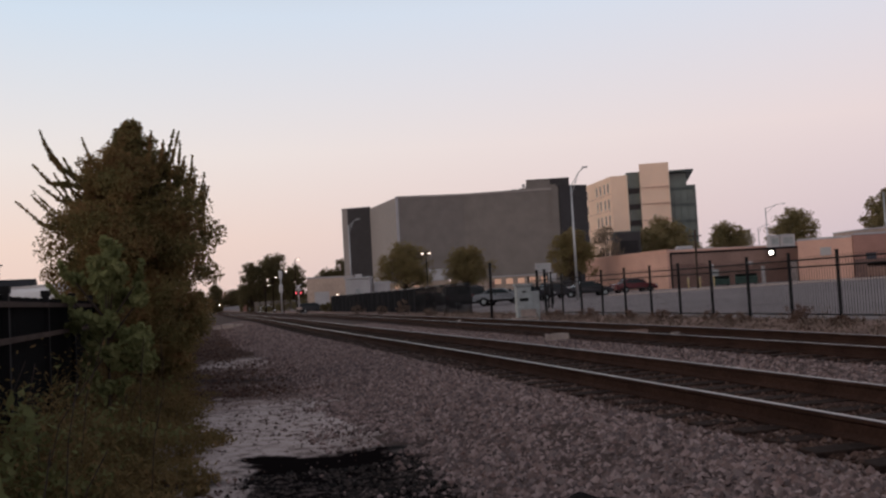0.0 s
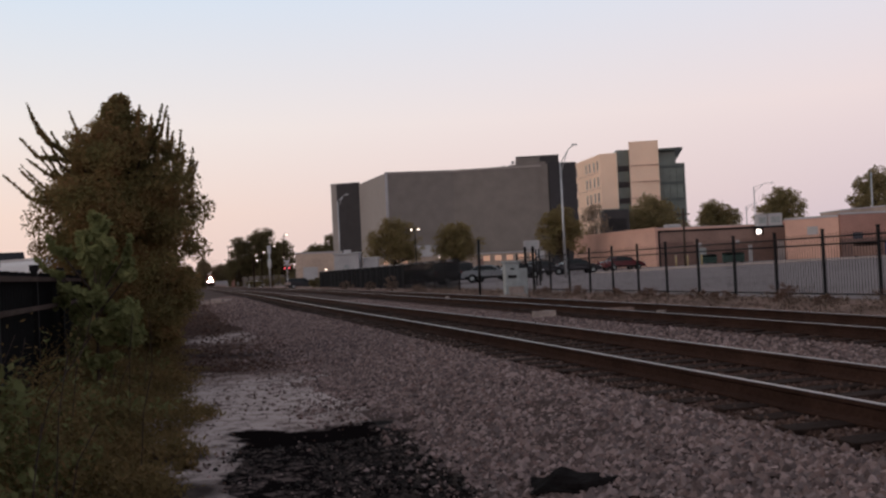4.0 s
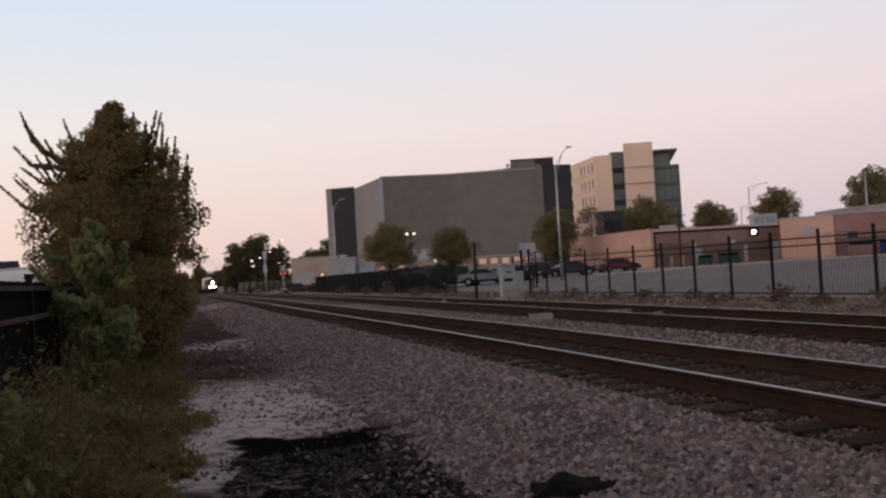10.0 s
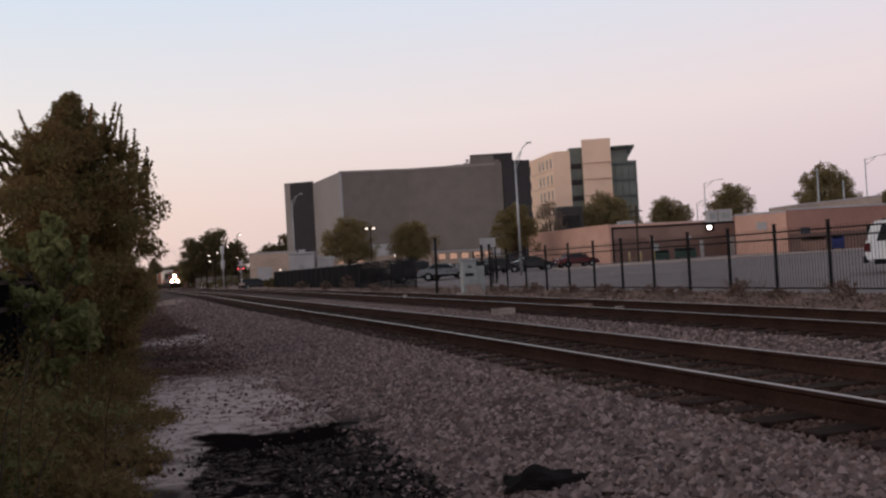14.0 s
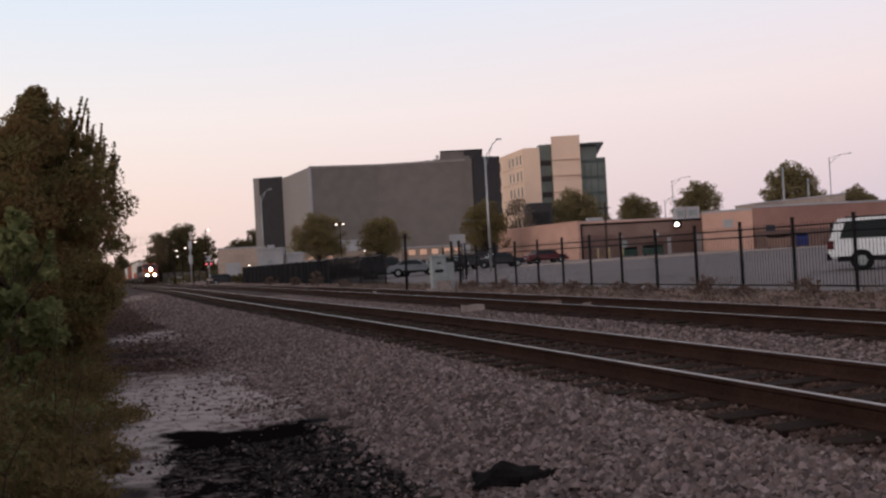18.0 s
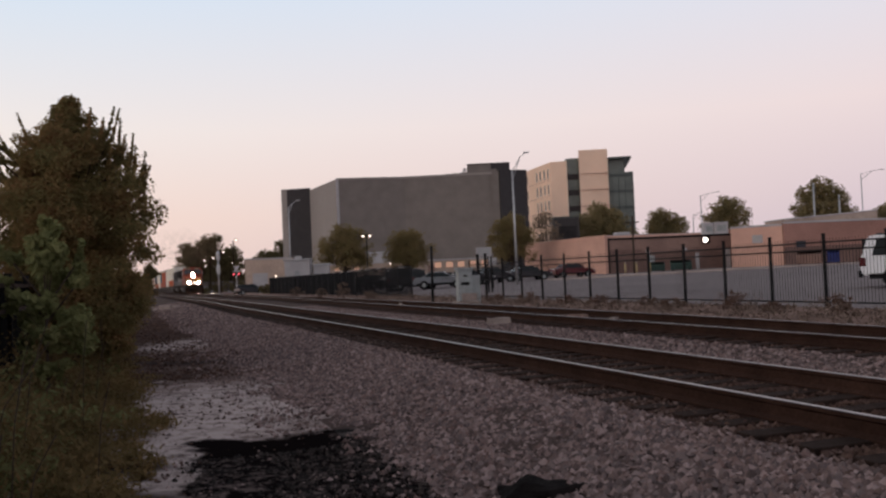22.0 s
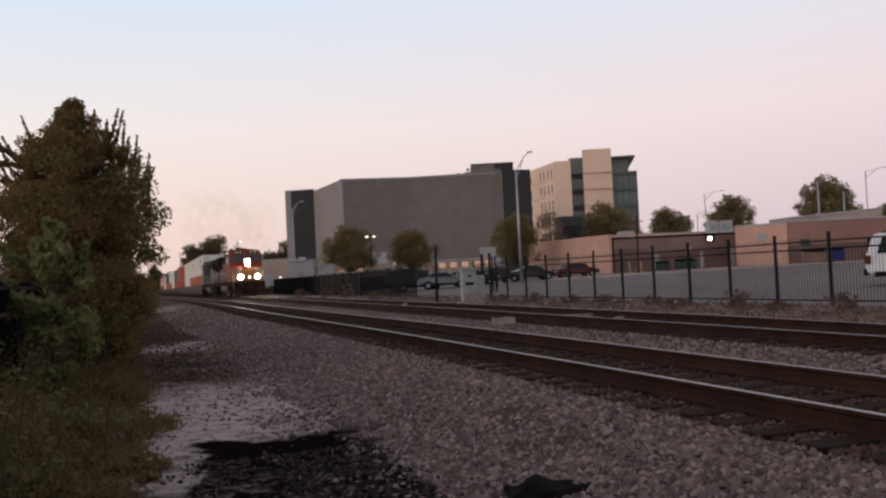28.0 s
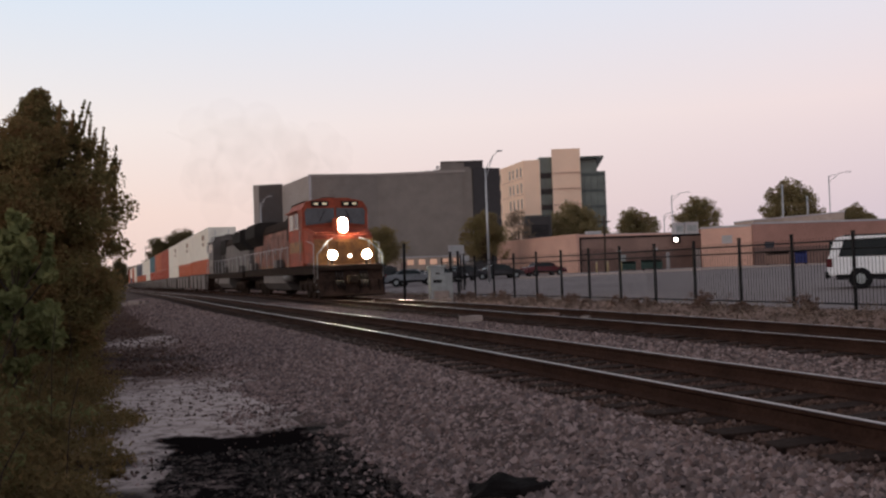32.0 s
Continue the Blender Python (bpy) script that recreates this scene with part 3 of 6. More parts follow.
# ---- tracks ----
def rail_mesh(name, u_of, y0, y1, parent, lift=lambda y: 0.0):
    prof = [(-0.07, -0.17), (0.07, -0.17), (0.07, -0.155), (0.012, -0.13), (0.012, -0.045), (0.036, -0.03), (0.036, -0.002), (-0.036, -0.002), (-0.036, -0.03), (-0.012, -0.045), (-0.012, -0.13), (-0.07, -0.155)]
    ys = [y for y in np.concatenate([np.arange(y0, 90, 2.0), np.arange(90, y1, 15.0)])]
    verts, faces = [], []
    top, tf = [], []
    for y in ys:
        x, yy, th = on_line(u_of(y), y)
        c, s = math.cos(th), math.sin(th)
        for p, q in prof:
            verts.append((x + p * c, yy - p * s, q + bed(y) + lift(y)))
        for p, q in ((-0.026, -0.001), (-0.02, 0.004), (0.02, 0.004), (0.026, -0.001)):
            top.append((x + p * c, yy - p * s, q + bed(y) + lift(y)))
    n = len(prof)
    for j in range(len(ys) - 1):
        for i in range(n):
            k = (i + 1) % n
            faces.append((j * n + i, j * n + k, j * n + n + k, j * n + n + i))
        for i in range(3):
            tf.append((j * 4 + i, j * 4 + i + 1, j * 4 + 4 + i + 1, j * 4 + 4 + i))
    rail = raw(name, verts, faces, M["rust"], parent, "rusty brown steel rail")
    raw("rail_head", top, tf, M["railtop"], rail, "polished bright running surface")


def tie_data():
    bm = bmesh.new()
    box(bm, -1.3, 1.3, -0.115, 0.115, -0.18, 0.0, bevel=0.012)
    me = bpy.data.meshes.new("tie")
    bm.to_mesh(me)
    bm.free()
    me.materials.append(M["tie"])
    return me


TIE = tie_data()


def build_track(label, u_of, seed):
    rng = random.Random(seed)
    tr = thing("railway_track", label, "railway track", Matrix.Identity(4), "parallel railway tracks")
    rail_mesh("rail", u_of, -40, 860, tr)
    rail_mesh("rail", lambda y: u_of(y) + GAUGE, -40, 860, tr, cant)
    for i in range(280):
        y = -6 + i * 0.52
        x, yy, th = on_line(u_of(y) + GAUGE / 2 + rng.uniform(-0.05, 0.05), y)
        ob = new("tie", TIE)
        ob.parent = tr
        ob.matrix_basis = pose(x, yy, -0.162 + bed(y) + rng.uniform(-0.014, 0.008), 0, 0, -math.degrees(th) + rng.uniform(-1, 1))


build_track("near railway track with rusty rails on dark timber ties", lambda y: 0.0, 3)
build_track("far railway track that the train runs on", gap2, 4)


# ---- fences ----
FENCE_U = 13.1


def build_picket_fence():
    fe = thing("picket_fence", "black steel picket fence along the parking lot", "fence", Matrix.Identity(4))
    posts = []
    bm = bmesh.new()
    box(bm, -0.034, 0.034, -0.034, 0.034, -0.25, 2.05)
    box(bm, -0.042, 0.042, -0.042, 0.042, 2.05, 2.09)
    pm = bpy.data.meshes.new("fence_post")
    bm.to_mesh(pm)
    bm.free()
    pm.materials.append(M["black"])
    bm = bmesh.new()
    box(bm, -0.0045, 0.0045, -0.0045, 0.0045, 0.12, 1.93)
    k = bm.verts.new((0, 0, 2.0))
    for v in [v for v in bm.verts if v.co.z > 1.9 and v is not k]:
        v.co.z = 1.95
    pk = bpy.data.meshes.new("picket")
    bm.to_mesh(pk)
    bm.free()
    pk.materials.append(M["black"])
    spots = []
    for i in range(-3, 14):
        # a straight run, 2.2 m from post to post
        x, y = 11.208 - 0.789 * i, 23.483 + 2.039 * i
        spots.append((x, y, -0.30, math.atan(0.387)))
        ob = new("fence_post", pm)
        ob.parent = fe
        ob.matrix_basis = pose(*spots[-1][:3], 0, 0, 21)
    rest = bmesh.new()
    made = 0
    for a, b in zip(spots, spots[1:]):
        A, B = Vector(a[:3]), Vector(b[:3])
        for h in (0.16, 1.62, 1.84):
            tubes("fence_rail", M["black"], fe, [A + Vector((0, 0, h)), B + Vector((0, 0, h))], r=0.022, n=4)
        for i in range(1, 19):
            p = A.lerp(B, i / 19)
            if made < 130:
                ob = new("picket", pk)
                ob.parent = fe
                ob.matrix_basis = pose(*p, 0, 0, 21)
                made += 1
            else:
                box(rest, p.x - 0.003, p.x + 0.003, p.y - 0.003, p.y + 0.003, p.z + 0.08, p.z + 1.97)
    ob = part("picket_rest", rest, M["black"], fe)
    ob["kind"] = "stuff"


build_picket_fence()


def build_screen_fence():
    fe = thing("screened_fence", "fence hung with black windscreen mesh beside the far track", "fence", Matrix.Identity(4))
    ys = list(range(21))
    spot = lambda k: (-2.66 - 1.01 * k, 58.68 + 2.739 * k, -0.32 - 0.006 * k)
    for i in ys:
        x, yy, z = spot(i)
        tubes("fence_post", M["black"], fe, [(x, yy, z - 0.1), (x, yy, z + 2.05)], r=0.05, n=6)
        if i + 1 < len(ys):
            x2, y2, z2 = spot(i + 1)
            tubes("fence_rail", M["glossrail"], fe, [(x, yy, z + 2.0), (x2, y2, z2 + 2.0)], r=0.032, n=8)
            if i < 5:
                tubes("fence_rail", M["black"], fe, [(x, yy, z + 0.2), (x2, y2, z2 + 0.2)], r=0.02, n=5)
                for k in range(1, 22):
                    a, b = x + (x2 - x) * k / 22, yy + (y2 - yy) * k / 22
                    boxes("picket", M["black"], fe, (a - 0.014, a + 0.014, b - 0.014, b + 0.014, z + 0.1, z + 2.08))
                continue
            bm = bmesh.new()
            n = 8
            for s in (0, 1):
                pts = []
                for k in range(n + 1):
                    t = k / n
                    bow = 0.05 * math.sin(t * 9 + i) + 0.025 * s
                    pts.append([(x + (x2 - x) * t + bow, yy + (y2 - yy) * t, z + (z2 - z) * t + h) for h in (0.08, 1.96)])
                row = [[bm.verts.new(q) for q in p] for p in pts]
                for p, q in zip(row, row[1:]):
                    bm.faces.new((p[0], q[0], q[1], p[1]))
            part("mesh_screen", bm, M["screen"], fe)


build_screen_fence()


# ---- buildings ----
def polygon_block(name, pts, z0, z1, material, parent, label=""):
    bm = bmesh.new()
    prism(bm, pts, "z", z0, z1)
    return part(name, bm, material, parent, label)


def wall_strip(bm, a, b, z0, z1, proud, thick=0.3):
    """An upright slab in front of the wall line a-b."""
    a, b = Vector((*a, 0)), Vector((*b, 0))
    d = (b - a).normalized()
    n = Vector((d.y, -d.x, 0))
    c = [a + n * proud, b + n * proud, b - n * thick, a - n * thick]
    lo, hi = [bm.verts.new((p.x, p.y, z0)) for p in c], [bm.verts.new((p.x, p.y, z1)) for p in c]
    for i in range(4):
        j = (i + 1) % 4
        bm.faces.new((lo[i], lo[j], hi[j], hi[i]))
    bm.faces.new(lo[::-1])
    bm.faces.new(hi)


def strip(name, a, b, z0, z1, material, parent, proud=0.1, thick=0.3, label=""):
    bm = bmesh.new()
    wall_strip(bm, a, b, z0, z1, proud, thick)
    return part(name, bm, material, parent, label)


def lerp2(a, b, t):
    return (a[0] + (b[0] - a[0]) * t, a[1] + (b[1] - a[1]) * t)


def build_grey_block():
    bd = thing("grey_building", "large windowless grey clad building with charcoal end panels", "building", Matrix.Identity(4))
    A, B, C, D, E_, F = (-38.9, 210.5), (-32.0, 209.0), (-23.3, 188.6), (-9.3, 191.5), (10.6, 190.0), (16.4, 192.0)
    polygon_block("wall", [A, B, C, D, E_, F, (16, 222), (-38, 222)], -1.5, 21.7, M["greyclad"], bd)
    # left-facing wall: light from the left is put into its paler colour
    strip("side_wall", B, C, -1.5, 21.75, M["paleclad"], bd, 0.12, label="grey side wall, coloured paler for light from the left")
    strip("end_panel", lerp2(A, B, 0.2), B, -1.5, 22.1, M["darkclad"], bd, 0.25, label="charcoal end panel")
    strip("end_pier", A, lerp2(A, B, 0.2), -1.5, 22.15, M["paleclad"], bd, 0.2)
    strip("corner_trim", lerp2(C, D, -0.01), lerp2(C, D, 0.03), -1.5, 21.9, M["roofing"], bd, 0.15)
    for p, q in ((C, D), (D, E_)):
        strip("parapet", p, q, 21.55, 22.0, M["paleclad"], bd, 0.14)
    strip("slab_panel", lerp2(D, E_, 1.0), F, -1.5, 22.3, M["darkclad"], bd, 0.6, label="charcoal corner slab")
    for i in range(1, 9):
        p = lerp2(D, E_, i / 9)
        strip("panel_joint", p, (p[0] + 0.09, p[1]), 0, 21.5, M["greyclad"], bd, 0.03, 0.05)
    bm = bmesh.new()
    box(bm, 4.2, 13.2, 193.5, 206, 21.6, 24.1)
    part("roof_tower", bm, M["greyclad"], bd, "grey plant room on the roof")
    bm = bmesh.new()
    for k in range(5):
        box(bm, -2.0 + k * 1.5, -1.0 + k * 1.5, 194, 196, 21.7, 22.3 + 0.12 * k)
    part("roof_units", bm, M["roofing"], bd)
    for k in range(4):
        strip("roof_edge", lerp2(D, E_, 0.5 + 0.12 * k), lerp2(D, E_, 0.62 + 0.12 * k), 21.95, 22.08 + 0.2 * k, M["greyclad"], bd, -0.4, 0.7)
    boxes("roof_lamp", M["roofing"], bd, (3.2, 3.8, 192.2, 192.6, 22.6, 23.3), bevel=0.05)
    strip("tower_cap", (4.1, 193.4), (13.3, 193.4), 24.1, 24.3, M["darkclad"], bd, 0.1)
    strip("tower_panel", (9.2, 193.45), (13.2, 193.45), 21.6, 24.08, M["darkclad"], bd, 0.05, 0.2)
    strip("return_panel", lerp2(D, E_, 0.93), E_, -1.5, 22.1, M["greyclad"], bd, 0.3, label="grey return beside the corner slab")
    strip("panel_cap", lerp2(A, B, 0.0), B, 22.1, 22.3, M["roofing"], bd, 0.3)


build_grey_block()


def build_tan_block():
    bd = thing("office_building", "tan precast office block with green glazing", "building", Matrix.Identity(4))
    polygon_block("wall", [(21.5, 262), (27.0, 238.5), (31.2, 237.6), (31.4, 262)], -1, 29.2, M["tan"], bd)
    polygon_block("glass_link", [(31.2, 239), (34.6, 239), (38.6, 262), (31.2, 262)], -1, 30.0, M["glass"], bd, "green glazed stair link")
    polygon_block("stair_tower", [(34.2, 236.5), (41.6, 235.9), (44.5, 262), (38.2, 262)], -1, 31.7, M["tan"], bd)
    polygon_block("glass_wing", [(41.8, 237), (48.2, 236.6), (52.0, 262), (44.6, 262)], -1, 25.6, M["glass"], bd, "green glazed wing")
    polygon_block("top_storey", [(41.8, 238), (46.2, 237.6), (50, 262), (44.6, 262)], 25.6, 29.0, M["glass"], bd, "set back glazed top storey")
    polygon_block("roof", [(41.7, 235.6), (47.6, 235.1), (51, 262), (44.6, 262)], 29.0, 29.5, M["spandrel"], bd, "thin overhanging roof slab")
    for k in range(6):
        z = 3.4 + 4.2 * k
        strip("spandrel", (41.75, 236.95), (48.15, 236.55), z, z + 0.7, M["spandrel"], bd, 0.1)
        strip("spandrel", (31.25, 238.9), (34.3, 238.9), z, z + 1.4, M["darkclad"], bd, 0.1)
        strip("precast_joint", (34.25, 236.45), (41.5, 235.4), z + 1.0, z + 1.12, M["brick2"], bd, 0.02)
        for j in range(6):
            f = (0.06, 0.14, 0.5, 0.62, 0.76, 0.88)[j]
            a, b = lerp2((21.5, 262), (27.0, 238.5), f), lerp2((21.5, 262), (27.0, 238.5), f + 0.05)
            w = strip("window", a, b, z + 0.9, z + 3.2, M["window"], bd, 0.02)
            strip("window_sill", a, b, z + 0.75, z + 0.9, M["roofing"], w, 0.06)
        strip("precast_joint", (21.6, 261.6), (26.9, 238.9), z + 0.2, z + 0.3, M["brick2"], bd, 0.015)
    for j in range(4):
        a = lerp2((41.8, 236.9), (48.5, 236.5), (j + 0.5) / 4)
        strip("mullion", a, (a[0] + 0.1, a[1]), 0, 25.5, M["spandrel"], bd, 0.08)


build_tan_block()


def low_building(label, a, b, depth, z0, z1, material, trims=(), doors=()):
    bd = thing("low_building", label, "building", Matrix.Identity(4), "low shops behind the lot")
    d = Vector((b[0] - a[0], b[1] - a[1])).normalized()
    n = Vector((-d.y, d.x))
    back = [(b[0] + n.x * depth, b[1] + n.y * depth), (a[0] + n.x * depth, a[1] + n.y * depth)]
    polygon_block("wall", [a, b, *back], z0 - 1, z1, material, bd)
    strip("coping", a, b, z1 - 0.12, z1 + 0.1, trims[0] if trims else M["roofing"], bd, 0.08)
    polygon_block("roof", [lerp2(a, b, 0.01), lerp2(a, b, 0.99), *back], z1, z1 + 0.06, M["roofing"], bd)
    for t0, t1, lo, hi, m, nm in doors:
        strip(nm, lerp2(a, b, t0), lerp2(a, b, t1), z0 + lo, z0 + hi, m, bd, 0.04 if nm == "lower_wall" else 0.07)
    return bd


low_building("long peach rendered wall of a low shop", (10.2, 127.4), (17.95, 106.3), 14, 0.3, 4.7, M["peach"], (M["peach"],))
low_building("dark brown brick shop with doors and meters", (18.3, 106.4), (33.2, 108.0), 12, 0.1, 4.3, M["brick"], (M["black"],),
             [(0.0, 0.27, 0.0, 2.9, M["brickdark"], "lower_wall"), (0.27, 0.995, 0.0, 2.5, M["brickdark"], "lower_wall"), (0.0, 0.012, 0, 4.1, M["black"], "downpipe"), (0.31, 0.37, 0, 2.1, M["cabinet"], "door"), (0.70, 0.73, 0, 2.2, M["steel"], "door"), (0.93, 0.985, 0, 2.6, M["roofing"], "door"), (0.305, 0.335, 2.24, 2.68, M["roofing"], "meter_box"), (0.604, 0.634, 2.39, 2.83, M["roofing"], "meter_box"), (0.931, 0.961, 1.72, 2.16, M["roofing"], "meter_box")])
low_building("peach stucco shop bay", (31.8, 103.5), (36.6, 100.6), 10, 0.1, 4.9, M["peach"], (), [(0.42, 0.62, 2.9, 3.8, M["roofing"], "window")])
low_building("rosy brick shop with pale roof edge", (36.7, 100.4), (80.0, 106.0), 16, 0.1, 5.1, M["brick2"], (), [(0.03, 0.055, 2.2, 2.9, M["window"], "window"), (0.0, 0.99, 0.0, 2.3, M["brickdark"], "lower_wall")])


pb = thing("plant_block", "charcoal plant block behind the peach wall", "building", pose(18.0, 142.0, 0.3))
boxes("wall", M["darkclad"], pb, (-1.9, 1.9, -2.0, 3.0, -1.0, 8.6), bevel=0.03)
boxes("coping", M["spandrel"], pb, (-2.0, 2.0, -2.1, 3.1, 8.6, 8.8))
boxes("door", M["cabinet"], pb, (-0.5, 0.5, -2.04, -1.99, 0.0, 2.1))
boxes("louvre", M["black"], pb, *[(-1.4, 1.4, -2.05, -1.99, 5.6 + 0.3 * k, 5.75 + 0.3 * k) for k in range(6)])
rhp = thing("roof_hump", "pale low-pitched roof standing above the rosy shop", "roof", pose(46.0, 112.5, 5.1, 0, 0, 6))
bm = bmesh.new()
prism(bm, [(-5.6, 0.0), (6.2, 0.0), (6.2, 1.45), (-2.0, 0.95), (-5.6, 0.75)], "y", -1.5, 4.0)
part("deck", bm, M["shopfront"], rhp)
bm = bmesh.new()
prism(bm, [(-5.7, 0.75), (-2.0, 0.95), (6.3, 1.45), (6.3, 1.57), (-2.0, 1.07), (-5.7, 0.87)], "y", -1.6, 4.1)
part("flashing", bm, M["roofing"], rhp)

# ---- vehicles ----
def wheel(parent, x, y, r, w=0.22):
    bm = bmesh.new()
    tube(bm, (x - w / 2, y, r), (x + w / 2, y, r), r, n=20)
    t = part("wheel", bm, M["tyre"], parent, smooth=False)
    bm = bmesh.new()
    tube(bm, (x - w / 2 - 0.01, y, r), (x + w / 2 + 0.01, y, r), r * 0.55, n=14)
    part("rim", bm, M["cabinet"], t)


def build_car(name, label, paint, at, L=4.6, W=1.8, H=1.45, suv=False, group="parked cars"):
    """Faces local +y."""
    car = thing(name, label, "car", at, group)
    h = L / 2
    if suv:
        side = [(-h, 0.45), (-h, 1.05), (-h + 0.08, 1.15), (-h + 0.28, H - 0.06), (-h + 0.45, H), (h * 0.28, H), (h * 0.5, 1.17), (h - 0.35, 1.08), (h - 0.03, 0.9), (h, 0.45)]
        glass = [(-h + 0.4, 1.16), (-h + 0.62, H - 0.14), (h * 0.25, H - 0.14), (h * 0.45, 1.16)]
    else:
        side = [(-h, 0.35), (-h, 0.85), (-h + 0.25, 0.98), (-h + 0.75, 1.02), (-h + 1.35, H), (h * 0.12, H), (h * 0.48, 0.98), (h - 0.3, 0.85), (h, 0.6), (h, 0.35)]
        glass = [(-h + 0.9, 1.02), (-h + 1.42, H - 0.08), (h * 0.1, H - 0.08), (h * 0.42, 1.0)]
    bm = bmesh.new()
    prism(bm, side, "x", -W / 2, W / 2)
    bmesh.ops.recalc_face_normals(bm, faces=bm.faces)
    for v in bm.verts:
        if v.co.z > 1.0:
            v.co.x *= 0.9 if v.co.z > 1.2 else 0.97
    bmesh.ops.bevel(bm, geom=list(bm.edges), offset=0.06, segments=2, affect="EDGES")
    part("body", bm, paint, car, smooth=False)
    for s in (-1, 1):
        bm = bmesh.new()
        x = s * W / 2 * 0.965
        prism(bm, glass, "x", x - 0.035, x + 0.035)
        for v in bm.verts:
            if v.co.z > 1.2:
                v.co.x *= 0.94
        part("side_window", bm, M["tint"], car)
        boxes("sill", M["black"], car, (s * (W / 2 + 0.005) - 0.015, s * (W / 2 + 0.005) + 0.015, -h + 0.3, h - 0.3, 0.32, 0.5))
        boxes("mirror", paint, car, (s * (W / 2 + 0.1) - 0.08, s * (W / 2 + 0.1) + 0.08, h * 0.34, h * 0.34 + 0.12, 1.02, 1.16))
        boxes("tail_lamp", M["carred"], car, (s * (W / 2 - 0.14) - 0.08, s * (W / 2 - 0.14) + 0.08, -h - 0.02, -h + 0.06, 0.8, 1.08))
        boxes("headlamp", M["steel"], car, (s * (W / 2 - 0.25) - 0.15, s * (W / 2 - 0.25) + 0.15, h - 0.08, h + 0.015, 0.62, 0.78))
    boxes("bumper", M["black"] if suv else paint, car, (-W / 2 + 0.03, W / 2 - 0.03, -h - 0.06, -h + 0.1, 0.38, 0.62), bevel=0.03)
    boxes("bumper", M["black"] if suv else paint, car, (-W / 2 + 0.03, W / 2 - 0.03, h - 0.1, h + 0.06, 0.34, 0.58), bevel=0.03)
    boxes("rear_window", M["tint"], car, (-W / 2 * 0.78, W / 2 * 0.78, -h + 0.1 if suv else -h + 0.95, -h + 0.32 if suv else -h + 1.28, 1.18 if suv else 1.05, H - 0.14))
    boxes("windscreen", M["tint"], car, (-W / 2 * 0.8, W / 2 * 0.8, h * 0.3, h * 0.42 if suv else h * 0.4, 1.12, H - 0.1))
    r = 0.345 if suv else 0.33
    for s in (-1, 1):
        for y in (-h * (0.57 if suv else 0.6), h * 0.62):
            wheel(car, s * (W / 2 - 0.09), y, r)
            bm = bmesh.new()
            tube(bm, (s * (W / 2 - 0.06), y, r), (s * (W / 2 + 0.006), y, r), r * 1.16, n=18)
            part("wheel_arch", bm, M["black"], car)
        boxes("door_seam", M["black"], car, *[(s * (W / 2 + 0.002) - 0.004, s * (W / 2 + 0.002) + 0.004, q, q + 0.015, 0.52, 0.98) for q in (-h * 0.28, h * 0.12, h * 0.44)])
        boxes("door_handle", M["tint"], car, *[(s * (W / 2 + 0.012) - 0.015, s * (W / 2 + 0.012) + 0.015, q, q + 0.18, 0.9, 0.94) for q in (-h * 0.2, h * 0.2)])
        if suv:
            tubes("roof_rail", M["tint"], car, [(s * W * 0.4, -h + 0.6, H + 0.04), (s * W * 0.4, h * 0.2, H + 0.04)], r=0.02, n=6)
            boxes("side_step", M["black"], car, (s * (W / 2 + 0.06) - 0.08, s * (W / 2 + 0.06) + 0.08, -h * 0.36, h * 0.42, 0.3, 0.38), bevel=0.02)
            boxes("rear_lamp", M["carred"], car, (s * (W / 2 - 0.02) - 0.025, s * (W / 2 - 0.02) + 0.025, -h + 0.02, -h + 0.2, 0.78, 1.1), bevel=0.02)
    return car


def lot_z(x, y):
    th = math.atan(-0.37)
    u = (x - float(np.interp(y, _ys, _xs))) * math.cos(th)
    return ground_z(u, y + u * math.sin(th))


def build_apron():
    """Pale concrete along the shops, with joints between its slabs."""
    ap = thing("concrete_apron", "pale cracked concrete apron in front of the low shops", "pavement", Matrix.Identity(4), kind="structure")
    for k in range(16):
        x0 = 9.0 + 3.4 * k
        for y0, y1 in ((84.0, 90.9), (91.0, 97.9)):
            sx = x0 + 0.06
            v = [(x, y, lot_z(x, y) + d) for d in (-0.1, 0.03 + 0.004 * (k % 3)) for x, y in ((sx, y0), (sx + 3.3, y0), (sx + 3.3, y1), (sx, y1))]
            raw("slab", v, [(4, 5, 6, 7), (0, 1, 5, 4), (1, 2, 6, 5), (2, 3, 7, 6), (3, 0, 4, 7)], M["apron"], ap)


build_apron()
build_car("sport_utility_car", "white sport utility car parked on the lot", M["carwhite"], pose(17.55, 32.9, lot_z(17.55, 32.9), 0, 0, -115), 5.2, 1.95, 1.9, True)
for nm, lb, pt, x, y, rz in (("sedan", "dark red sedan parked by the peach wall", "carred", 12.6, 96, -70), ("sedan", "black sedan in the parking lot", "carblack", 7.6, 92, -75), ("sedan", "black sedan in the parking lot", "carblack", 4.0, 90, -60),
                             ("hatchback", "dark grey car in the parking lot", "carblack", 1.5, 84, -80), ("sedan", "silver car behind the fence", "cargrey", -1.0, 78, -95), ("hatchback", "dark car behind the fence", "carblack", -10.58, 97.43, -30),
                             ("hatchback", "dark car behind the fence", "carblack", -8.39, 96.64, -28), ("sedan", "dark car behind the fence", "carblack", -6.11, 95.81, -32)):
    build_car(nm, lb, M[pt], pose(x, y, lot_z(x, y), 0, 0, rz))
build_car("sport_utility_car", "black sport utility car behind the fence", M["carblack"], pose(-3.6, 79, lot_z(-3.6, 79), 0, 0, -72), 4.9, 1.95, 1.85, True)


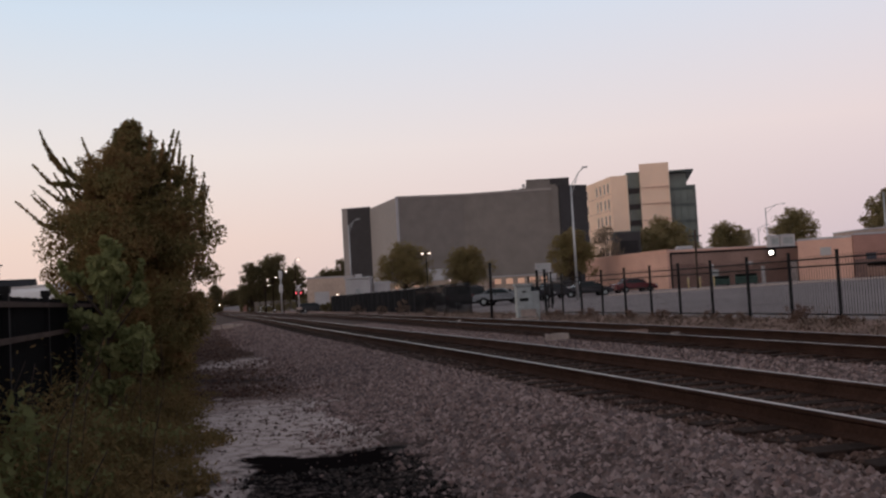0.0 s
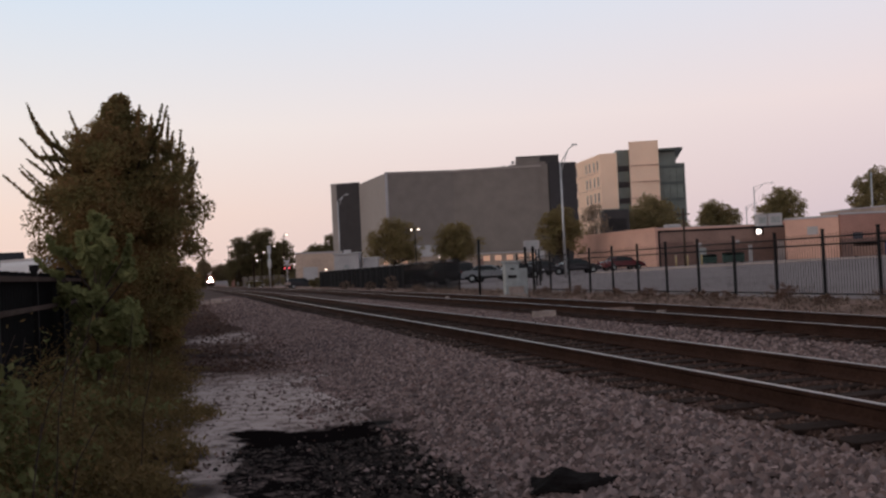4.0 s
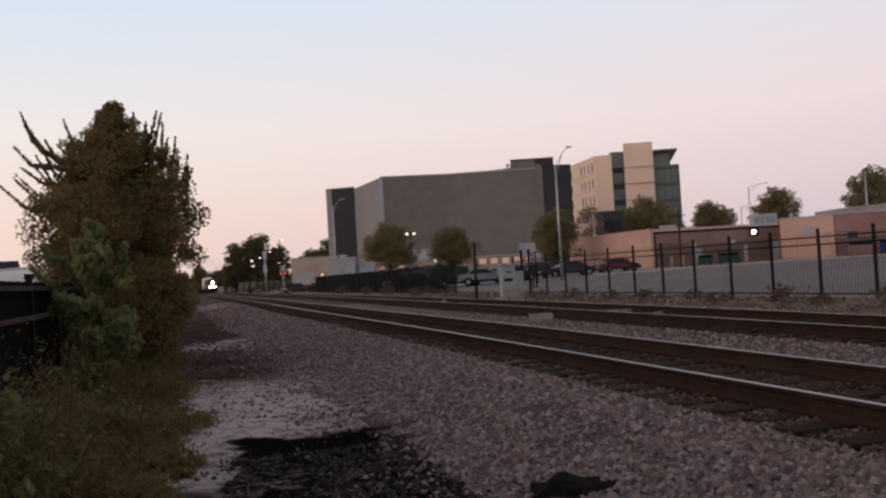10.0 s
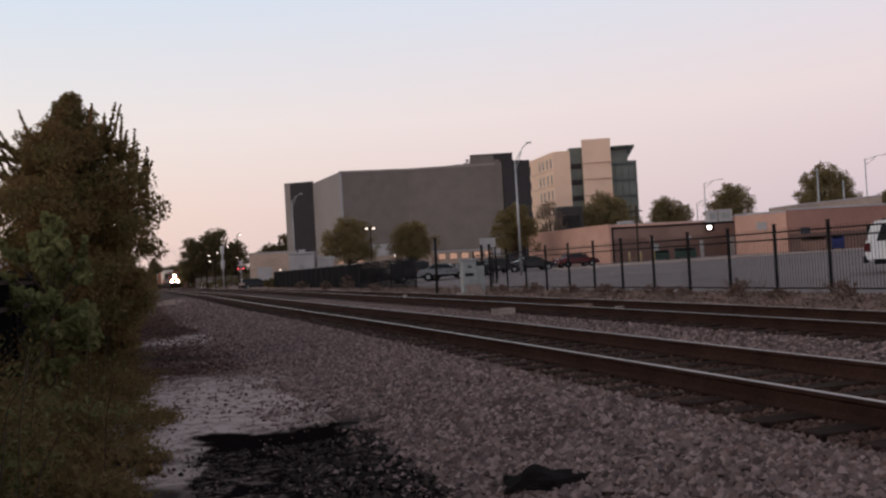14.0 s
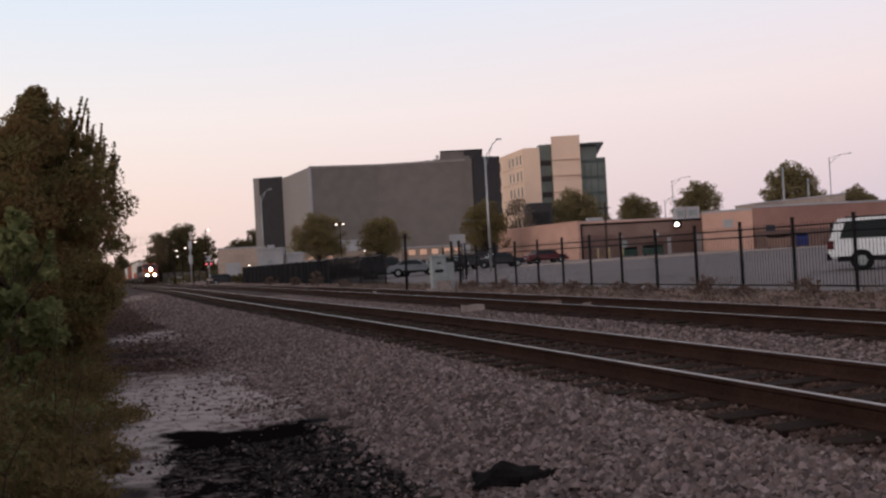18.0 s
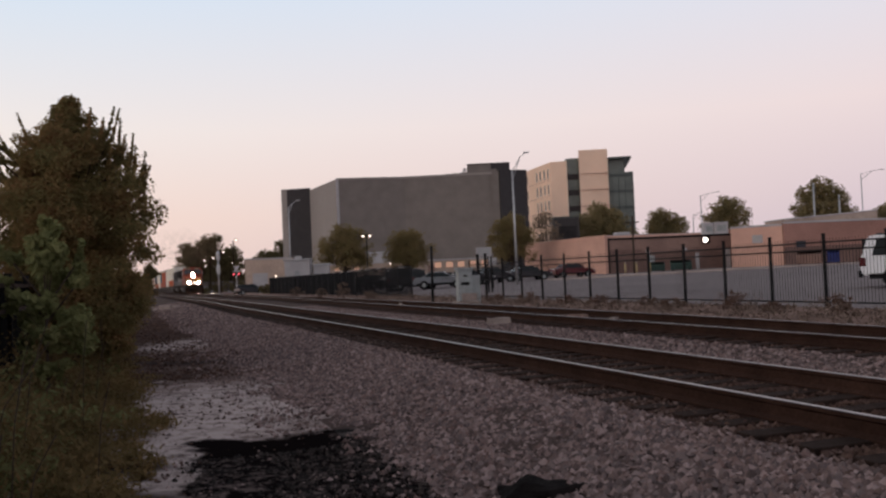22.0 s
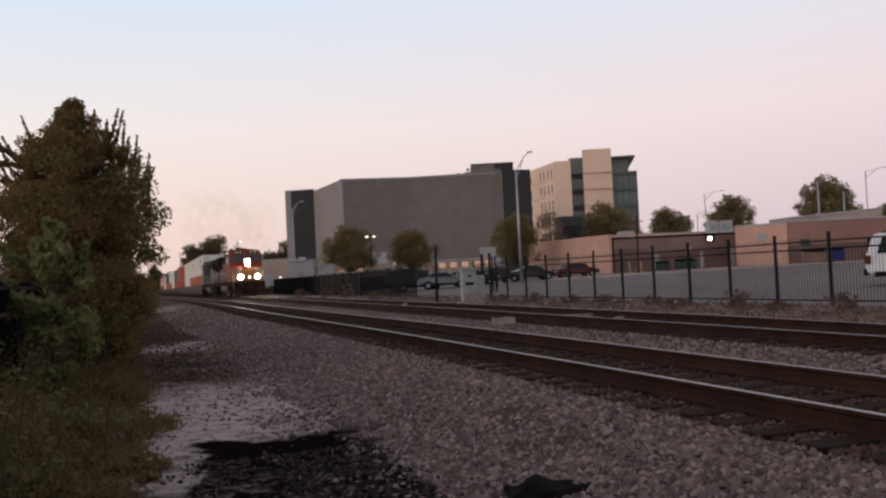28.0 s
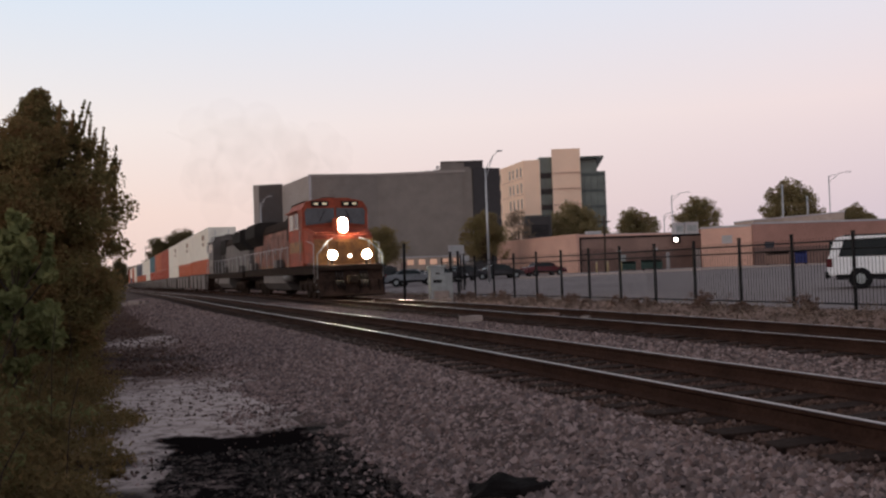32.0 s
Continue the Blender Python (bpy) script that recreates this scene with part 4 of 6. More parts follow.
# ---- lamps and poles ----
def street_lamp(label, x, y, z0, h, arm, turn, double=False, lit=False, rise=0.9):
    steel, slim = (M["black"], 0.6) if double else (M["grime"], 0.75) if lit else (M["steel"], 1.0)
    la = thing("street_lamp", label, "street lamp", pose(x, y, z0, 0, 0, turn), "street lamps")
    bm = bmesh.new()
    tube(bm, (0, 0, 0), (0, 0, h), 0.11 * slim, 0.07 * slim, 10)
    part("pole", bm, steel, la, smooth=True)
    boxes("base_plate", steel, la, (-0.2, 0.2, -0.2, 0.2, -0.02, 0.06))
    for s in ((1, -1) if double else (1,)):
        tubes("arm", steel, la, [(0, 0, h - 0.9 if not double else h - 0.1), (s * arm * 0.55, 0, h + rise * 0.7 if not double else h), (s * arm, 0, h + rise if not double else h)], r=0.035)
        tubes("brace", steel, la, [(0, 0, h - 0.1), (s * arm * 0.5, 0, h + rise * 0.6 if not double else h)], r=0.03)
        z = h + rise - 0.04 if not double else h
        boxes("lamp_head", steel, la, (s * arm - 0.22, s * arm + 0.24, -0.1, 0.1, z - 0.04, z + 0.07), bevel=0.02)
        if lit:
            boxes("lamp_glass", M["dimlamp"], la, (s * arm - 0.14, s * arm + 0.14, -0.12, 0.12, z - 0.2, z - 0.042), bevel=0.05)
    return la


street_lamp("tall galvanised street lamp with a bracket arm", 5.3, 74.8, -0.1, 9.55, 1.2, 0, rise=1.4)
street_lamp("tall pale street lamp beside the equipment shelter", -20.1, 113.0, 0.0, 10.3, 1.2, 0, rise=0.8)
for q in ((-10.18, 109.53, 6.11),):
    street_lamp("parking lot lamp with two lit heads", q[0], q[1], 0.2, q[2] - 0.1, 0.42, 0, True, True)
for q, arm in (((39.95, 144.58, 11.75), 2.8), ((57.78, 127.52, 12.55), 3.0), ((43.86, 164.24, 9.74), 1.8)):
    street_lamp("distant street lamp with a long arm, unlit", q[0], q[1], 0.3, q[2] - 0.3, arm, 0, rise=0.5)


# ---- trees ----
def leaf_cloud(name, centres, radii, count, size, material, parent, seed, flat=0.6, droop=0.0):
    """Small bent leaves in ragged clumps."""
    rng = np.random.default_rng(seed)
    centres, radii = np.array(centres, float), np.array(radii, float)
    k = rng.choice(len(centres), count, p=(radii[:, 0] ** 1.55) / (radii[:, 0] ** 1.55).sum())
    d = rng.normal(size=(count, 3))
    d /= np.linalg.norm(d, axis=1)[:, None]
    p = centres[k] + d * radii[k] * (rng.random((count, 1)) ** 0.55)
    a = rng.normal(size=(count, 3)) + [0, 0, -droop]
    a /= np.linalg.norm(a, axis=1)[:, None]
    b = np.cross(a, rng.normal(size=(count, 3)))
    b /= np.linalg.norm(b, axis=1)[:, None] + 1e-9
    s = size * (0.6 + 0.8 * rng.random((count, 1)))
    q = np.stack([p - a * s, p + b * s * flat, p + a * s, p - b * s * flat], 1)
    c = np.cross(a, b) * s * 0.25
    q[:, 1] += c
    q[:, 3] += c
    f = np.arange(count * 4).reshape(-1, 4)
    return raw(name, q.reshape(-1, 3).tolist(), f.tolist(), material, parent)


def build_tree(name, label, x, y, z0, h, w, seed, leaves, size, material, trunk=0.25, low=0.25, clumps=40, group="", pointed=0.0, depth=None, spikes=0, twig=1.0, lobes=0, waist=1.0, outline=None):
    """A crown w wide and h high, full or pointed, of ragged clumps round a branching trunk."""
    rng = random.Random(seed)
    tr = thing(name, label, "tree", pose(x, y, z0), group)
    depth = depth or w
    bm = bmesh.new()
    top = Vector((rng.uniform(-0.05, 0.05) * w, 0, h * 0.8))
    mid = Vector((rng.uniform(-0.04, 0.04) * w, 0, h * 0.4))
    tube(bm, (0, 0, -0.15), mid, trunk, trunk * 0.65)
    tube(bm, mid, top, trunk * 0.65, trunk * 0.2)
    axis = lambda z: Vector((0, 0, 0)).lerp(mid, z / mid.z) if z < mid.z else mid.lerp(top, min(1.0, (z - mid.z) / (top.z - mid.z)))
    cs, rs = [], []
    for i in range(lobes):
        # a limb that carries a ragged bunch of its own
        a, up = rng.uniform(0, 6.283), (i + rng.random()) / lobes
        reach = math.sqrt(max(0.05, 1 - (1.5 * up - 0.5) ** 2)) * (1.0 if i % 2 else rng.uniform(0.3, 0.95))
        q = rng.uniform(0.13, 0.2) * w
        c = Vector((math.cos(a) * (w / 2 - q) * reach, math.sin(a) * (depth / 2 - q) * reach, h * low + q * 0.8 + (h * (1 - low) - 1.7 * q) * up))
        tube(bm, axis(h * max(0.1, low) * 0.9), c, trunk * 0.35, trunk * 0.1, 5)
        for k in range(18):
            d = Vector((rng.gauss(0, 1), rng.gauss(0, 1), rng.gauss(0, 0.8)))
            d = d.normalized() * q * rng.random() ** 0.4
            s = q * rng.uniform(0.2, 0.5)
            cs.append(c + d)
            rs.append((s, s, s * 0.75))
    for i in range(0 if lobes else clumps):
        t = (i + rng.random()) / clumps
        full = math.sqrt(max(0.02, 1 - (2 * t - 1) ** 2))
        cone = min(1.0, 0.16 + 1.25 * (1 - t)) * min(1.0, 0.72 + t)
        ring = (full * (1 - pointed) + cone * pointed) * min(1.0, waist + 1.1 * t)
        a = rng.uniform(0, 6.283)
        if outline:
            ring = float(np.interp(t, *outline)) * (1 + 0.45 * noise.noise((math.cos(a) * 1.5, math.sin(a) * 1.5, 6.0 * t + seed)))
        q = rng.uniform(0.06, 0.16) * w * (0.35 + 0.65 * ring)
        zz = h * low + q * 0.5 + (h * (1 - low) - q) * t
        r = max(0.0, 0.5 * ring - q / w * 0.7) * rng.random() ** 0.4
        c = Vector((math.cos(a) * r * w, math.sin(a) * r * depth, zz))
        cs.append(c)
        rs.append((q, q, q * 0.85))
        if i % 3 == 0:
            tube(bm, axis(zz * 0.62), c, trunk * 0.22, trunk * 0.06, 5)
    for i in range(int(spikes * 1.2)):
        # filling round the trunk
        q = 0.11 * w
        cs.append(Vector((rng.uniform(-0.16, 0.16) * w, rng.uniform(-0.1, 0.1) * w, h * rng.uniform(0.35, 0.66 if outline else 0.9))))
        rs.append((q, q, q))
    for i in range(spikes):
        # young shoots that stand out of the crown, long and leaning on one side, short and upright on the other
        t = (i + rng.random()) / spikes
        if i % 2:
            b = Vector((-w * rng.uniform(0.2, 0.3), rng.uniform(-0.25, 0.25) * depth, h * (0.58 + 0.26 * t)))
            e = b + Vector((-w * rng.uniform(0.12, 0.3) * (1.2 - 0.7 * t), 0, h * rng.uniform(0.06, 0.15)))
        else:
            b = Vector((w * (0.30 - 0.14 * t + rng.uniform(-0.03, 0.03)), rng.uniform(-0.25, 0.25) * depth, h * (0.6 + 0.24 * t)))
            e = b + Vector((w * rng.uniform(0.02, 0.08), 0, h * rng.uniform(0.07, 0.14)))
        bend = b.lerp(e, 0.5) + Vector((0, 0, -0.03 * h))
        tube(bm, axis(b.z * 0.7), b, 0.014, 0.011, 4)
        tube(bm, b, bend, 0.011, 0.008, 4)
        tube(bm, bend, e, 0.008, 0.003, 4)
        for k in range(24):
            s = k / 23
            cs.append(b.lerp(bend, s * 2) if s < 0.5 else bend.lerp(e, s * 2 - 1))
            rs.append((0.024 * w * (1.15 - 0.85 * s) * twig * rng.uniform(0.75, 1.2),) * 3)
    for dx, up in ((-0.035, 0.05), (0.035, 0.035), (0.0, 0.015)) if outline else ():
        # tufts at the very top
        b, e = Vector((dx * 0.4 * w, 0, h * 0.86)), Vector((dx * w, 0, h * (0.92 + up)))
        tube(bm, b, e, 0.014, 0.004, 4)
        for k in range(10):
            cs.append(b.lerp(e, k / 9))
            rs.append((0.026 * w * (1.2 - 0.06 * k),) * 3)
    part("trunk", bm, M["bark"], tr)
    leaf_cloud("crown", cs, rs, leaves, size, material, tr, seed)
    return tr


build_tree("roadside_tree", "dense dark tree with some reddish leaves beside the path", -6.88, 16.5, -0.45, 5.1, 3.7, 18, 190000, 0.031, M["autumn"], 0.12, 0.06, 260, "trees along the path", 0.66, 3.8, 40, 0.6, outline=((0, 0.3, 0.48, 0.65, 0.79, 0.91, 1.0), (0.62, 0.8, 0.88, 0.84, 0.66, 0.32, 0.06)))
build_tree("sapling", "pale green sapling in front of the dark tree", -5.42, 12.0, -0.45, 2.55, 1.5, 12, 3600, 0.06, M["lightleaf"], 0.03, 0.16, 34, "trees along the path", 0.3, 1.2, 4)
build_tree("roadside_tree", "dark leafy tree beside the path", -9.75, 23.0, -0.45, 4.2, 2.5, 13, 30000, 0.045, M["leaf"], 0.12, 0.03, 70, "trees along the path", 0.5, 3.2, 8)
build_tree("roadside_tree", "low dark tree beside the path", -12.5, 29.5, -0.45, 4.2, 2.9, 14, 20000, 0.06, M["leaf"], 0.1, 0.02, 60, "trees along the path", 0.3)
build_tree("roadside_tree", "low dark tree beside the path", -15.7, 37.0, -0.45, 3.7, 2.9, 15, 9000, 0.1, M["autumn"], 0.1, 0.02, 60, "trees along the path", 0.3)
build_tree("shrub", "low ragged shrub at the foot of the trees", -7.9, 19.2, -0.45, 1.5, 2.0, 16, 5000, 0.06, M["leaf"], 0.04, 0.0, 40, "shrubs along the path")
build_tree("shrub", "low ragged shrub at the foot of the trees", -10.6, 26.0, -0.45, 1.6, 2.0, 17, 5000, 0.07, M["autumn"], 0.04, 0.0, 40, "shrubs along the path")
FAR = [(-14.6, 124.0, 0.3, 8.4, 8.6, "lotleaf", 0.1), (-6.0, 129.8, 0.3, 7.8, 8.0, "lotleaf", 0.1), (7.9, 117.8, 0.3, 8.5, 7.2, "lotleaf", 0.2), (13.6, 129.4, 0.3, 9.4, 5.2, "bareleaf", 0.2), (24.4, 148.0, 0.3, 11.2, 12.4, "dullleaf", 0.0),
       (36.9, 155.7, 0.3, 10.6, 9.4, "dullleaf", 0.0), (49.4, 162.7, 0.3, 12.8, 11.0, "dullleaf", 0.0), (56.7, 138.9, 0.3, 12.9, 11.6, "dullleaf", 0.0), (74.0, 154.0, 0.3, 9.7, 9.0, "dullleaf", 0.0), (86.0, 156.0, 0.3, 12.5, 9.0, "dullleaf", 0.2),
       (-66.3, 251.0, -1.4, 16.9, 14.0, "farleaf", 0.0), (-72.4, 248.0, -1.4, 14.4, 9.0, "farleaf", 0.0), (-60.6, 249.0, -1.4, 13.0, 10.0, "farleaf", 0.0), (-50.0, 265.0, -1.4, 14.8, 7.5, "farleaf", 0.2), (-55.0, 272.0, -1.4, 12.4, 12.0, "farleaf", 0.0), (-85.29, 287.62, -2.0, 9.0, 6.0, "farleaf", 0.0), (-83.83, 293.25, -2.0, 8.6, 7.0, "farleaf", 0.0), (-80.41, 294.21, -2.0, 7.0, 7.0, "farleaf", 0.0),
       (-300.0, 905.0, -3.0, 23.0, 24.0, "farleaf", 0.0), (-286.0, 910.0, -3.0, 21.0, 22.0, "farleaf", 0.0), (-272.0, 904.0, -3.0, 24.0, 24.0, "farleaf", 0.0), (-258.0, 908.0, -3.0, 21.0, 24.0, "farleaf", 0.0), (-244.0, 900.0, -3.0, 22.0, 24.0, "farleaf", 0.0), (-228.0, 905.0, -3.0, 19.0, 24.0, "farleaf", 0.0), (-112.5, 400.0, -2.5, 11.5, 12.0, "farleaf", 0.0), (-103.0, 385.0, -2.5, 10.0, 12.0, "farleaf", 0.0), (-88.5, 330.0, -2.2, 8.6, 10.0, "farleaf", 0.0), (-82.0, 318.0, -2.2, 8.0, 10.0, "farleaf", 0.0), (-132.90, 398.42, -3.0, 14.5, 8.0, "farleaf", 0.0), (-85.43, 240.26, -2.0, 7.5, 7.0, "farleaf", 0.0)]
# label, leaves, leaf size, foot of the crown, limbs
LOOK = {"lotleaf": ("small yellowing tree with a broad crown on the parking lot", 17000, 0.008, 0.2, 54), "bareleaf": ("thin half-bare tree behind the parking lot", 4600, 0.008, 0.3, 26),
        "dullleaf": ("rounded olive tree in the distance", 28000, 0.009, 0.06, 64), "farleaf": ("dark tree by the distant road crossing", 22000, 0.012, 0.04, 56)}
for i, (x, y, z, h, w, m, p) in enumerate(FAR):
    build_tree("distant_tree", LOOK[m][0], x, y, z, h, w, 40 + i, LOOK[m][1], LOOK[m][2] * w + 0.045, M[m], 0.018 * w, LOOK[m][3], 110, "distant trees", p, lobes=LOOK[m][4])


# ---- weeds on the verge ----
def weed_bank(name, count, u0, u1, y0, y1, tall, leaf, material, label, seed):
    """Stems with small leaves, shorter towards the path."""
    rng = np.random.default_rng(seed)
    v, f = [], []
    for i in range(count):
        y = y0 + (y1 - y0) * rng.random() ** 1.35
        edge = u1 + 0.75 * noise.noise((y * 0.55, seed, 2.0)) + 0.3 * noise.noise((y * 1.9, seed, 8.0))
        u = u0 + (edge - u0) * rng.random()
        x, yy, _ = on_line(u, y)
        z = ground_z(u, y)
        lum = 0.2 + 1.6 * max(0.0, 0.5 + 0.75 * noise.noise((x * 1.3, yy * 0.9, 11.0))) ** 1.5
        h = tall * lum * (0.3 + 0.7 * rng.random()) * min(1.0, 0.25 + abs(edge - u) * 0.75)
        lean = rng.normal(0, 0.18, 2)
        for k in range(10):
            a = rng.random() * 6.283
            t = rng.random() ** 0.8
            c = np.array((x + lean[0] * h * t + rng.normal(0, 0.05), yy + lean[1] * h * t + rng.normal(0, 0.05), z + h * t))
            d = np.array((math.cos(a), math.sin(a), rng.normal(0.2, 0.6))) * leaf * (0.6 + 0.8 * rng.random())
            s = np.array((-math.sin(a), math.cos(a), rng.normal(0, 0.4))) * leaf * 0.42
            b = len(v)
            v += [c - d, c + s, c + d, c - s]
            f.append((b, b + 1, b + 2, b + 3))
    ob = raw(name, v, f, material)
    tagged(ob, label, "weeds", kind="stuff")


weed_bank("verge_weeds", 21000, -7.6, -5.25, 3.0, 30.0, 0.95, 0.024, M["weed"], "tangled yellow-brown weeds along the path's edge", 5)
weed_bank("broad_weeds", 1000, -7.0, -5.4, 4.0, 20.0, 0.85, 0.05, M["lightleaf"], "broad-leaved green weeds among the dry ones", 45)
weed_bank("path_grass", 1300, -5.7, -4.9, 6.0, 26.0, 0.3, 0.025, M["weed"], "short dry grass at the edge of the dirt path", 15)
weed_bank("fence_vines", 900, -6.9, -6.0, 3.0, 12.0, 1.5, 0.075, M["lightleaf"], "broad-leaved vines climbing the board fence", 25)
weed_bank("edge_tufts", 700, -5.6, -4.8, 9.0, 17.0, 0.4, 0.03, M["weed"], "dead brown tufts spilling onto the path", 55)
weed_bank("lot_weeds", 3000, 9.4, 13.4, 10.0, 62.0, 0.42, 0.035, M["dryweed"], "dry brown weeds along the foot of the fence", 35)


# ---- beside the tracks ----
def lumpy(name, x, y, z, size, turn, material, label, category, group="", seed=0.0, amp=0.14, taper=0.0):
    bm = bmesh.new()
    box(bm, -size[0] / 2, size[0] / 2, -size[1] / 2, size[1] / 2, 0, size[2])
    bmesh.ops.subdivide_edges(bm, edges=list(bm.edges), cuts=3, use_grid_fill=True)
    for v in bm.verts:
        k = 1 - taper * (v.co.z / size[2]) * (0.6 + abs(v.co.x) / size[0])
        v.co.x, v.co.y = v.co.x * k, v.co.y * k
        v.co += noise.noise_vector(v.co * 7 + Vector((seed, x, y))) * amp * min(size)
    ob = part(name, bm, material)
    ob.matrix_basis = pose(x, y, z, 0, 0, turn)
    return tagged(ob, label, category, group)


lumpy("concrete_block", 1.12, 23.2, -0.26, (0.56, 0.24, 0.2), 12, M["concrete"], "pale weathered concrete block beside the far rail", "block", "blocks by the far track", 1)
lumpy("timber_block", 3.0, 23.0, -0.25, (0.72, 0.22, 0.2), 8, M["verge"], "worn brown timber block against the far rail", "block", "blocks by the far track", 2)
lumpy("timber_block", 4.05, 22.2, -0.25, (0.5, 0.2, 0.14), 16, M["concrete"], "short grey block against the far rail", "block", "blocks by the far track", 3)
lumpy("rubble_pile", -1.95, 40.0, -0.42, (0.9, 0.4, 0.36), 20, M["concrete"], "pale heap of rubble beyond the far track", "rubble", "", 4)
for k, (dx, dy, s) in enumerate(((0, 0, 0.7), (-0.9, 0.3, 0.5), (0.8, 0.5, 0.45), (0.2, 1.2, 0.6), (-1.7, 0.8, 0.4))):
    lumpy("rubble", -18.6 + dx, 58.5 + dy, -0.5, (s, s * 0.8, s * 0.55), 25 * k, M["concrete"], "grey lump of broken concrete beside the path", "rubble", "rubble beside the path", 5 + k)
lumpy("tar_lump", 0.57, 6.12, -0.37, (0.66, 0.42, 0.075), -4, M["tar"], "flat lump of black tar lying on the gravel", "tar", "", 3, 0.75, 0.4)


def build_signal_case(x, y, z):
    ca = thing("signal_cabinet", "weathered grey aluminium signal cabinet beside the far track", "cabinet", pose(x, y, z, 0, 0, 14))
    boxes("plinth", M["concrete"], ca, (-0.5, 0.6, -0.35, 0.35, -0.15, 0.12))
    boxes("body", M["cabinet"], ca, (-0.33, 0.33, -0.25, 0.25, 0.12, 1.55), bevel=0.02)
    boxes("lid", M["cabinet"], ca, (-0.39, 0.39, -0.31, 0.31, 1.55, 1.66), bevel=0.03)
    boxes("door", M["cabinet"], ca, (-0.28, 0.28, -0.275, -0.25, 0.5, 1.46), bevel=0.008)
    boxes("vent", M["black"], ca, (-0.1, 0.1, -0.285, -0.275, 1.25, 1.32))
    boxes("opening", M["black"], ca, (-0.22, 0.18, -0.285, -0.27, 0.86, 1.0), bevel=0.01)
    boxes("side_box", M["cabinet"], ca, (0.33, 0.72, -0.2, 0.3, 0.0, 1.3), bevel=0.02)
    boxes("base_panel", M["concrete"], ca, (-0.2, 0.5, -0.3, -0.252, 0.15, 0.48), bevel=0.01)


build_signal_case(0.52, 42.0, -0.3)


def build_sign(name, label, x, y, z0, z1, w, lo, posts=(0.0,), pm="black"):
    sg = thing(name, label, "sign", pose(x, y, z0))
    boxes("panel", M["roofing"], sg, (-w / 2, w / 2, -0.02, 0.02, lo - z0, z1 - z0), bevel=0.006)
    boxes("panel_text", M["cabinet"], sg, *[(-w * 0.38, w * 0.36, -0.026, -0.02, lo - z0 + (z1 - lo) * k, lo - z0 + (z1 - lo) * (k + 0.12)) for k in (0.2, 0.45, 0.7)])
    for p in posts:
        tubes("sign_post", M[pm], sg, [(p, 0.06, -0.1), (p, 0.06, z1 - z0 - 0.05)], r=0.05)


build_sign("notice_board", "white notice board on two black posts by the lot gate", 2.05, 58.0, -0.3, 2.7, 1.0, 2.12, (0.25, 0.45))
build_sign("small_sign", "small white sign on a post in the lot", 3.02, 67.93, 0.0, 2.15, 0.6, 1.6)
tp = thing("steel_post", "tall thin black steel post beside the fence", "post", pose(-1.1, 48.0, -0.3))
tubes("shaft", M["black"], tp, [(0, 0, -0.1), (0.04, 0, 2.85)], r=0.07)
boxes("cap", M["black"], tp, (-0.05, 0.13, -0.09, 0.09, 2.85, 2.9))
for px_, py_ in ((1.45, 51.2), (1.85, 50.4)):
    gp = thing("gate_post", "stout black gate post of the lot fence", "post", pose(px_, py_, -0.3), "gate posts")
    boxes("shaft", M["black"], gp, (-0.07, 0.07, -0.07, 0.07, -0.1, 2.4))
    boxes("cap", M["black"], gp, (-0.09, 0.09, -0.09, 0.09, 2.4, 2.45))


# ---- far end: road crossing ----
sm = thing("signal_mast", "pale railway signal mast with two heads", "railway signal", pose(-39.93, 154.94, -0.8))
tubes("mast", M["steel"], sm, [(0, 0, -0.2), (0, 0, 7.4)], r=0.13)
for z in (4.3, 6.7):
    boxes("signal_head", M["steel"], sm, (-0.34, 0.34, -0.2, 0.2, z - 0.75, z + 0.75), bevel=0.19)
boxes("ladder", M["grime"], sm, *[(-0.1, 0.1, 0.12, 0.16, 0.4 + 0.3 * k, 0.43 + 0.3 * k) for k in range(18)])


ms = thing("relay_mast", "pale equipment mast beside the road crossing", "mast", pose(-76.7, 260.0, -1.6))
tubes("mast", M["cabinet"], ms, [(0, 0, -0.2), (0, 0, 8.3)], r=0.26)
boxes("case", M["cabinet"], ms, (-0.5, 0.5, -0.3, 0.3, 6.4, 8.7), bevel=0.2)
boxes("base", M["concrete"], ms, (-0.4, 0.4, -0.4, 0.4, -0.2, 0.25))
for x_, w_, h_, m_, lb_ in ((-75.0, 0.5, 5.0, "cabinet", "short grey equipment case by the crossing"), (-78.3, 0.45, 5.0, "brick2", "rusty brown equipment case by the crossing")):
    cs_ = thing("equipment_case", lb_, "cabinet", pose(x_, 261.0, -1.6), "equipment cases")
    boxes("body", M[m_], cs_, (-w_, w_, -0.3, 0.3, 0.0, h_), bevel=0.05)
    boxes("lid", M["steel"], cs_, (-w_ - 0.05, w_ + 0.05, -0.36, 0.36, h_, h_ + 0.1))
    boxes("plinth", M["concrete"], cs_, (-w_ - 0.1, w_ + 0.1, -0.4, 0.4, -0.3, 0.02))
yf = thing("yard_fence", "weathered grey board fence beyond the road crossing", "fence", Matrix.Identity(4))
for k in range(10):
    a_, b_ = lerp2((-64.0, 221.0), (-48.0, 217.0), k / 10 + 0.003), lerp2((-64.0, 221.0), (-48.0, 217.0), (k + 1) / 10 - 0.003)
    strip("board_panel", a_, b_, -1.9, 1.55 + 0.06 * (k % 3), M["ribbed"], yf)
    strip("fence_post", a_, (a_[0] + 0.14, a_[1]), -1.9, 1.75, M["bark"], yf, 0.16)


